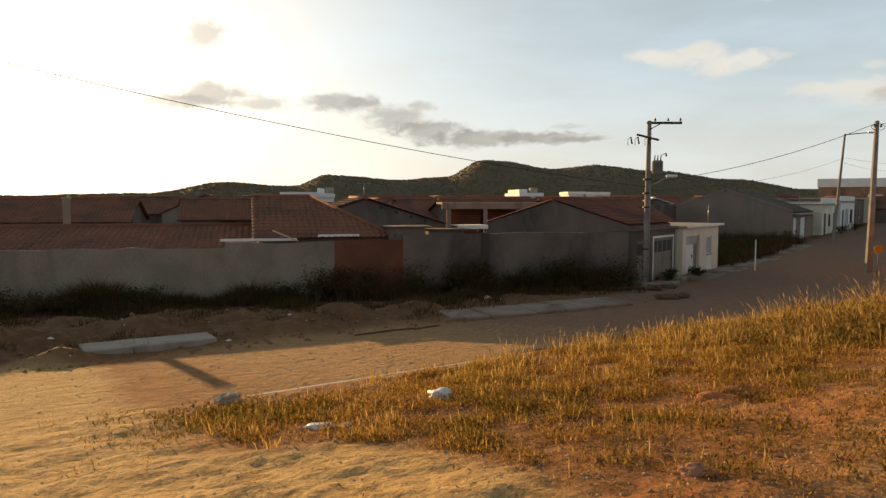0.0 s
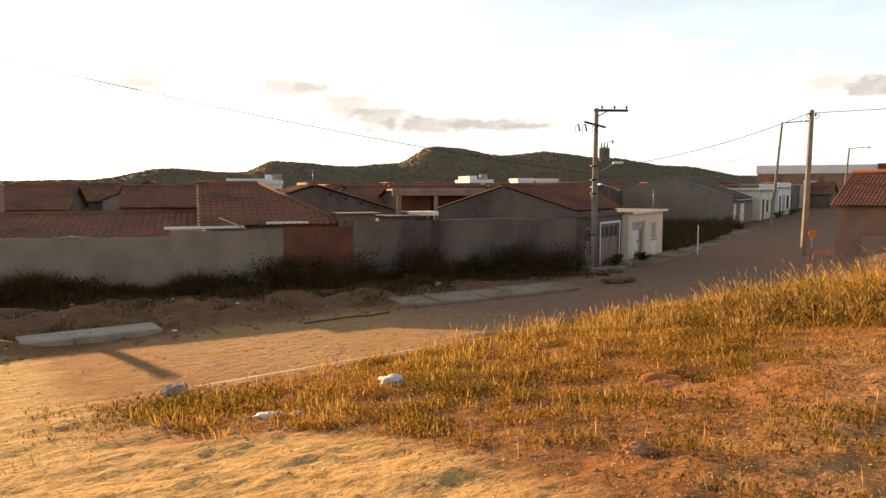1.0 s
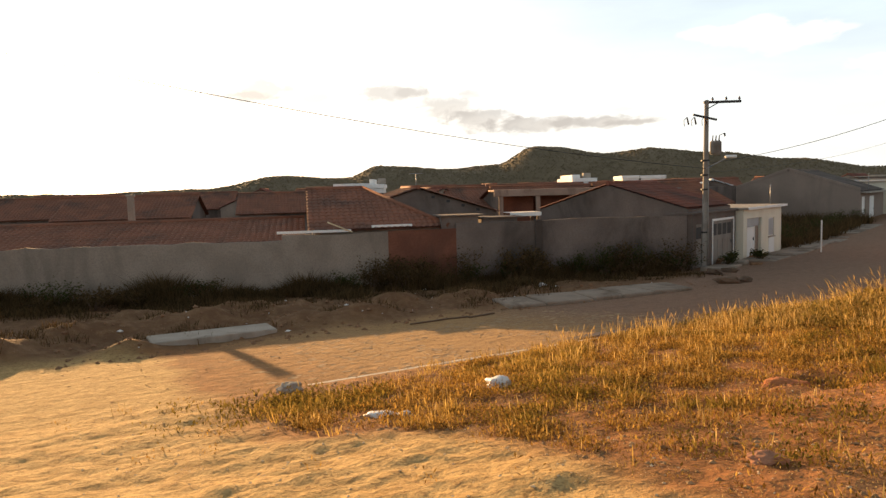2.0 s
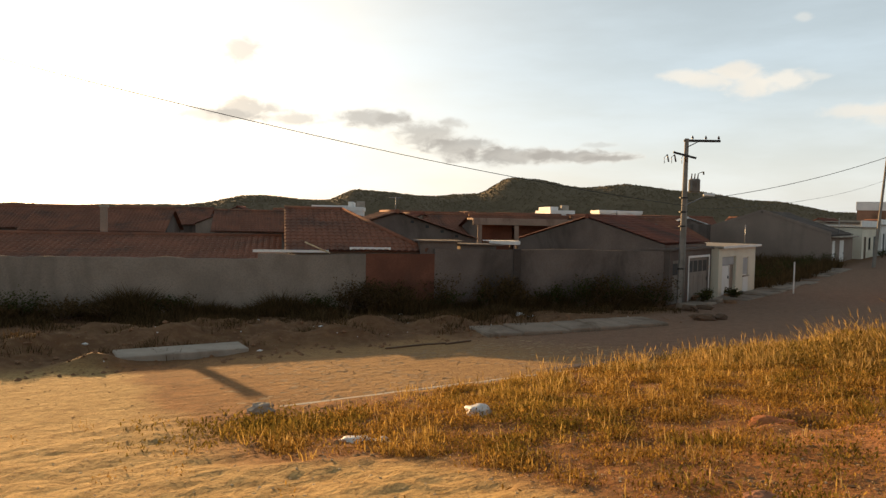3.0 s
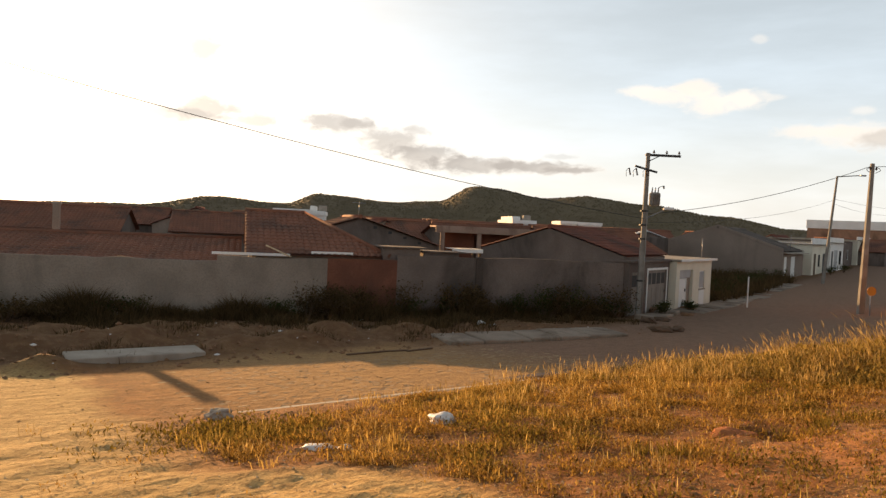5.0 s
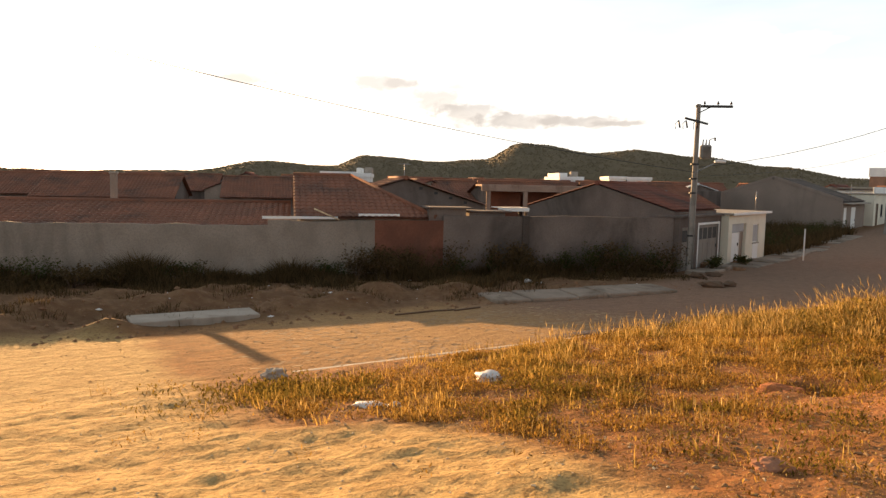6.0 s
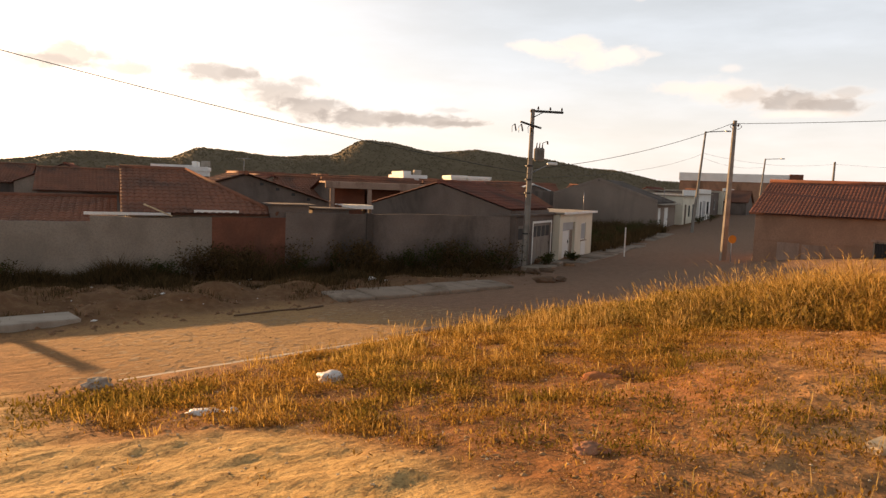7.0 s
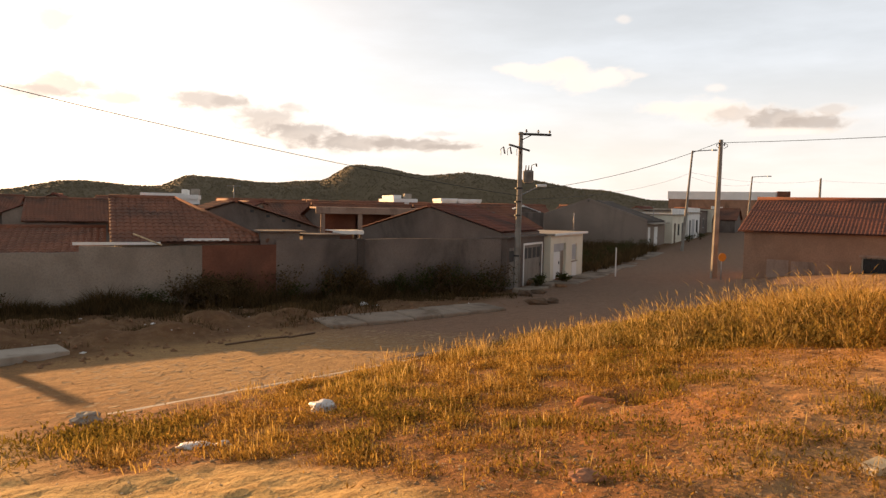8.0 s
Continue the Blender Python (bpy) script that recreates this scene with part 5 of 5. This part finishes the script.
def grass():
    rng = random.Random(5)
    tall, mid, low, green, under = [], [], [], [], []
    for _ in range(60000):
        a, d = rng.uniform(-34, 62), 2.6 + 13.5 * rng.random() ** 0.65
        x, y = d * math.sin(radians(a)), d * math.cos(radians(a))
        n, u = N[0] * x + N[1] * y, U[0] * x + U[1] * y
        if n > 9.72 or n < 0.3:
            continue
        nz = noise.noise((x * 0.55, y * 0.55, 1.0)) * 0.5 + 0.5
        nz2 = noise.noise((x * 1.9, y * 1.9, 3.0)) * 0.5 + 0.5
        if u < 3.0 - 1.15 * smooth(n, 5.0, 6.3) + 0.5 * (nz - 0.3) or (n > 8.0 + nz and u < 5.0) or (n > 9.3 and u < 7.0):
            if rng.random() > 0.006:
                continue
        if x * 0.669 - y * 0.743 > -1.0 and d > 8.0:
            continue
        crest = smooth(u, 9.8, 11.8) * smooth(n, 1.0, 2.4) * (0.35 + 0.65 * smooth(n, 9.6, 6.5))
        side = 0.84 * x - 0.54 * y
        ridge_up = (0.48 + 0.62 * smooth(side, -2.6, 0.0)) * (0.9 + 0.1 * smooth(side, 2.6, 0.8))
        edge = smooth(n, 7.0, 8.8) * smooth(u, 5.0, 7.5)
        if rng.random() < 0.75 * crest:
            under.append((x, y, (0.6 + 0.9 * nz) * (0.5 + 0.5 * crest) * ridge_up))
        if rng.random() < 0.34 * crest * (0.03 + 1.3 * smooth(nz2, 0.46, 0.70)):
            tall.append((x, y, (0.5 + 0.75 * nz) * (0.75 + 0.5 * nz2) * (0.45 + 0.55 * crest) * ridge_up * rng.uniform(0.7, 1.15)))
        elif rng.random() < 0.28 * edge * smooth(nz2, 0.4, 0.75) * (0.15 + 0.3 * smooth(u, 6, 10)):
            mid.append((x, y, 0.5 + 0.7 * nz2))
        else:
            cover = 0.27 + 0.67 * smooth(n, 2.8, 5.2)
            if rng.random() < cover * (0.08 + 0.85 * smooth(nz2, 0.40, 0.62)):
                if nz < 0.42 and rng.random() < 0.55:
                    green.append((x, y, 0.6 + 0.8 * nz2))
                else:
                    low.append((x, y, 0.5 + 0.8 * nz2))
    blades("tall_grass", tall, M["straw"], "tall golden dry grass with pale seed heads", rng, 0.72, 0.005, 13, 0.08, 0.85, 0.4)
    blades("verge_grass", mid, M["straw"], "knee-high dry grass along the kerb", rng, 0.38, 0.0045, 8, 0.06, 0.7, 0.45)
    low_leaves("low_grass", low, M["low_grass"], "low trampled dry grass on red earth", rng, 18, 0.06, 0.033, 0.07)
    low_leaves("green_weeds", green, M["green_grass"], "low olive green weeds among the dry grass", rng, 19, 0.06, 0.035, 0.075)
    low_leaves("crest_weeds", under, M["crest_leaf"], "olive weeds and dead leaves under the tall grass", rng, 13, 0.10, 0.085, 0.42)
    chaff = [(x, y, 0.4) for x, y in fan(6500, -20, 54, 2.6, 9.5, lambda n, u: n < 7 and u > 2.8)]
    low_leaves("chaff", chaff, M["straw"], "scattered bright chaff and dead leaves", rng, 5, 0.08, 0.02, 0.02)
    stalks = [s for s in low if s[2] > 0.98 and rng.random() < 0.22]
    blades("dry_stalks", stalks, M["straw"], "scattered pale dry stalks", rng, 0.17, 0.003, 4, 0.05, 0.8, 0.3)
    tufts, fresh = [], []
    for _ in range(8500):
        a, d = rng.uniform(-26, 54), 3.2 + 11.0 * rng.random() ** 0.75
        x, y = d * math.sin(radians(a)), d * math.cos(radians(a))
        n, u = N[0] * x + N[1] * y, U[0] * x + U[1] * y
        if n > 9.6 or n < 1.2 or u < 3.0 - 1.15 * smooth(n, 5.0, 6.3) or (n > 8.0 and u < 4.2) or x * 0.669 - y * 0.743 > -1.0 and d > 8.0:
            continue
        if min(math.hypot(x - 0.1, y - 8.0), math.hypot(x + 1.05, y - 6.75)) < 0.4 or math.hypot(x - 3.15, y - 5.95) < 0.75 or math.hypot(x - 3.1, y - 6.72) < 0.3:
            continue
        k = noise.noise((x * 0.9, y * 0.9, 12.0)) * 0.5 + 0.5
        if rng.random() < (0.05 + 0.6 * smooth(n, 3.6, 6.0)) * smooth(k, 0.42, 0.66):
            (fresh if rng.random() < 0.12 else tufts).append((x, y, (0.5 + 0.8 * k) * rng.uniform(0.5, 1.2) * (0.45 + 0.55 * smooth(n, 4.2, 6.6))))
    for cx, cy in ((4.83, 5.18), (3.55, 6.7), (4.4, 7.3), (2.0, 6.0)):
        fresh += [(cx + rng.gauss(0, 0.16), cy + rng.gauss(0, 0.12), rng.uniform(0.5, 1.0)) for _ in range(22)]
    blades("grass_tufts", tufts, M["tuft"], "upright tufts of golden dry grass", rng, 0.155, 0.0036, 17, 0.05, 0.85, 0.12)
    blades("fresh_tufts", fresh, M["green_grass"], "olive green tufts among the dry grass", rng, 0.13, 0.0055, 16, 0.05, 0.9)
    # weeds on the verge below the yard walls and on the empty plot
    far = []
    for _ in range(7000):
        d = rng.uniform(-13.5, 16.0)
        b = -abs(rng.gauss(0, (1.0 if d > 9.0 else 2.0) if d > 4.5 else 1.1)) - 0.05
        x, y = along_wall(d, b)
        if noise.noise((x * 0.5, y * 0.5, 8.0)) > -0.15 - 0.3 * (b > -0.5):
            far.append((x, y, rng.uniform(0.4, 1.2) * (1.0 if b > -1.2 else 0.45) * (0.45 + 1.3 * smooth(noise.noise((x * 0.45, y * 0.45, 3.0)), -0.3, 0.5))))
    plot = []
    for _ in range(1500):
        d, b = rng.uniform(11.5, 32), rng.uniform(-1.0, 7.0)
        x, y = along_street(d, b)
        plot.append((x, y, rng.uniform(0.6, 1.4)))
    heap_weeds = []
    for _ in range(1500):
        u, n = rng.uniform(-5.0, 12.0), rng.uniform(17.2, 23.0)
        x, y = U[0] * u + N[0] * n, U[1] * u + N[1] * n
        if noise.noise((x * 0.8, y * 0.8, 15.0)) > 0.12:
            heap_weeds.append((x, y, rng.uniform(0.5, 1.2)))
    blades("heap_weeds", heap_weeds, M["verge_leaf"], "dry weeds on the heaps of tipped earth", rng, 0.24, 0.009, 9, 0.12, 0.9)
    blades("verge_weeds", far, M["verge_leaf"], "brownish weeds along the foot of the yard walls", rng, 0.58, 0.014, 13, 0.14, 0.9)
    blades("plot_weeds", plot, M["verge_leaf"], "dark rank weeds covering the empty plot", rng, 0.7, 0.022, 12, 0.16, 0.9)
    clump = [(-2.3 + rng.gauss(0, 0.55), 7.9 + rng.gauss(0, 0.5), rng.uniform(0.5, 1.1)) for _ in range(130)]
    low_leaves("kerb_weeds", clump, M["green_grass"], "patch of low green weeds at the kerb end", rng, 26, 0.12, 0.06, 0.11)


grass()


def bush(x, y, w, h, label, seed, mat="leaf"):
    """A loose shrub: thin stems and many small leaves, open at the edges."""
    rng = random.Random(seed)
    b = empty("bush", x, y, ground_z(x, y), 0, label, "bush")
    tips = []
    for k in range(9):
        th, r = rng.uniform(0, math.tau), rng.uniform(0.2, 1.0) * w
        p0, p1 = Vector((0, 0, -0.05)), Vector((math.cos(th) * r * 0.5, math.sin(th) * r * 0.4, h * rng.uniform(0.35, 0.6)))
        p2 = Vector((math.cos(th) * r, math.sin(th) * r * 0.7, h * rng.uniform(0.5, 1.0)))
        st = bmesh.new()
        tube(st, p0, p1, 0.018, 0.012, 5)
        tube(st, p1, p2, 0.012, 0.006, 5)
        part("stem", st, M["wood"], b)
        tips += [p1, p2, (p1 + p2) / 2, p2]
    verts, faces = [], []
    for _ in range(650):
        c = rng.choice(tips) + Vector((rng.gauss(0, 0.17 * w), rng.gauss(0, 0.17 * w), rng.gauss(0, 0.13 * h)))
        c.z = max(c.z, 0.02)
        q = Euler((rng.uniform(-1, 1), rng.uniform(-1, 1), rng.uniform(0, 6.3))).to_matrix()
        s = rng.uniform(0.03, 0.07)
        i = len(verts)
        verts += [c + q @ Vector(v) for v in ((-s, 0, 0), (0, -s * 0.45, 0.01), (s, 0, 0), (0, s * 0.45, 0.01))]
        faces.append((i, i + 1, i + 2, i + 3))
    raw("foliage", verts, faces, M[mat], b)
    return b


for k, (d, back, w, h) in enumerate(((11.0, -0.6, 0.6, 0.9), (12.2, -0.7, 0.8, 1.1), (13.4, -0.6, 0.9, 1.3), (14.6, -0.5, 0.7, 0.9), (15.6, -0.9, 0.8, 0.7),
                                     (8.2, -0.5, 0.5, 0.8), (6.6, -0.6, 0.7, 0.7), (2.0, -0.7, 0.8, 0.7), (-3.5, -0.8, 0.9, 0.8), (-8.0, -1.0, 1.1, 0.9))):
    x, y = along_wall(d, back)
    bush(x, y, w, h, "dark straggling weed bush against the yard wall", 40 + k)
for k, (d, back, w, h) in enumerate(((1.6, -1.1, 0.6, 0.55), (5.3, -1.2, 0.4, 0.45), (12.5, 1.0, 0.9, 0.9), (15.0, 0.4, 1.0, 0.9), (18.5, 0.8, 1.1, 0.9),
                                     (22.5, 0.4, 1.1, 1.0), (27.0, 0.5, 1.2, 1.0), (31.0, 0.2, 1.0, 0.9), (46.5, -1.6, 0.9, 0.7), (53.0, -1.9, 1.0, 0.8))):
    x, y = along_street(d, back)
    bush(x, y, w, h, "dark green bush beside the side street", 70 + k)


rng = random.Random(77)
for k in range(20):
    x, y = along_wall(rng.uniform(2.5, 15.5), -rng.uniform(0.35, 1.0))
    bush(x, y, rng.uniform(0.6, 1.0), rng.uniform(0.7, 1.25), "dry brown brushwood against the yard wall", 100 + k, "verge_leaf")
for k in range(8):
    x, y = along_wall(rng.uniform(-12.0, 2.0), -rng.uniform(0.4, 1.6))
    bush(x, y, rng.uniform(0.6, 1.0), rng.uniform(0.5, 0.9), "dry brown brushwood against the yard wall", 140 + k, "verge_leaf")
for k, (a, n_r, ln, turn) in enumerate(((8.3, 15.85, 1.1, 4), (9.2, 15.95, 0.8, -6), (9.9, 15.8, 0.9, 9))):
    x, y = uv_point(a, n_r)
    p = box("timber", -ln / 2, ln / 2, -0.03, 0.03, 0, 0.035, M["wood"], None, 0.006)
    p.matrix_world = pose(x, y, ground_z(x, y) + 0.005, 0, 0, U_TURN + turn)
    tagged(p, "dark weathered board lying at the street edge", "timber")


# ---- cobbles of the street ----
road = empty("road_paving", 0, 0, 0, 0, "worn street stones half buried in dust", "road", kind="structure")
rng = random.Random(9)
shapes = []
for k in range(5):
    bm = bmesh.new()
    n_s = rng.choice((5, 6, 7))
    lo, hi = [], []
    for i in range(n_s):
        th, r = i / n_s * math.tau, rng.uniform(0.8, 1.1)
        lo.append(bm.verts.new((math.cos(th) * r * 0.13, math.sin(th) * r * 0.085, -0.06)))
        hi.append(bm.verts.new((math.cos(th) * r * 0.105, math.sin(th) * r * 0.065, 0.022 + rng.uniform(-0.006, 0.006))))
    bm.faces.new(hi)
    for i in range(n_s):
        bm.faces.new((lo[i], lo[(i + 1) % n_s], hi[(i + 1) % n_s], hi[i]))
    me = bpy.data.meshes.new("paving_stone")
    bm.to_mesh(me)
    bm.free()
    me.materials.append(M["cobble"])
    shapes.append(me)
loose, rest_v, rest_f = 0, [], []
for row in range(30):
    n_r = 10.12 + 0.172 * row
    a = 2.6 + 0.12 * (row % 2)
    while a < 12.0:
        a += rng.uniform(0.22, 0.27)
        if noise.noise((a * 0.6, n_r * 0.6, 6.0)) < -0.28 or (a < 4.0 and rng.random() < 0.6):
            continue
        x, y = uv_point(a, n_r + rng.uniform(-0.012, 0.012))
        m = pose(x, y, ground_z(x, y) + rng.uniform(-0.032, -0.017), rng.uniform(-3, 3), rng.uniform(-3, 3), U_TURN + rng.uniform(-7, 7))
        me = rng.choice(shapes)
        if loose < 300 and a > 4.0:
            ob = new("paving_stone", me)
            ob.parent = road
            ob.matrix_world = m
            loose += 1
        else:
            b = len(rest_v)
            rest_v += [m @ v.co for v in me.vertices]
            rest_f += [[b + i for i in p.vertices] for p in me.polygons]
tagged(raw("paving_rest", rest_v, rest_f, M["cobble_rest"], road), "worn street stones half buried in dust", kind="stuff")
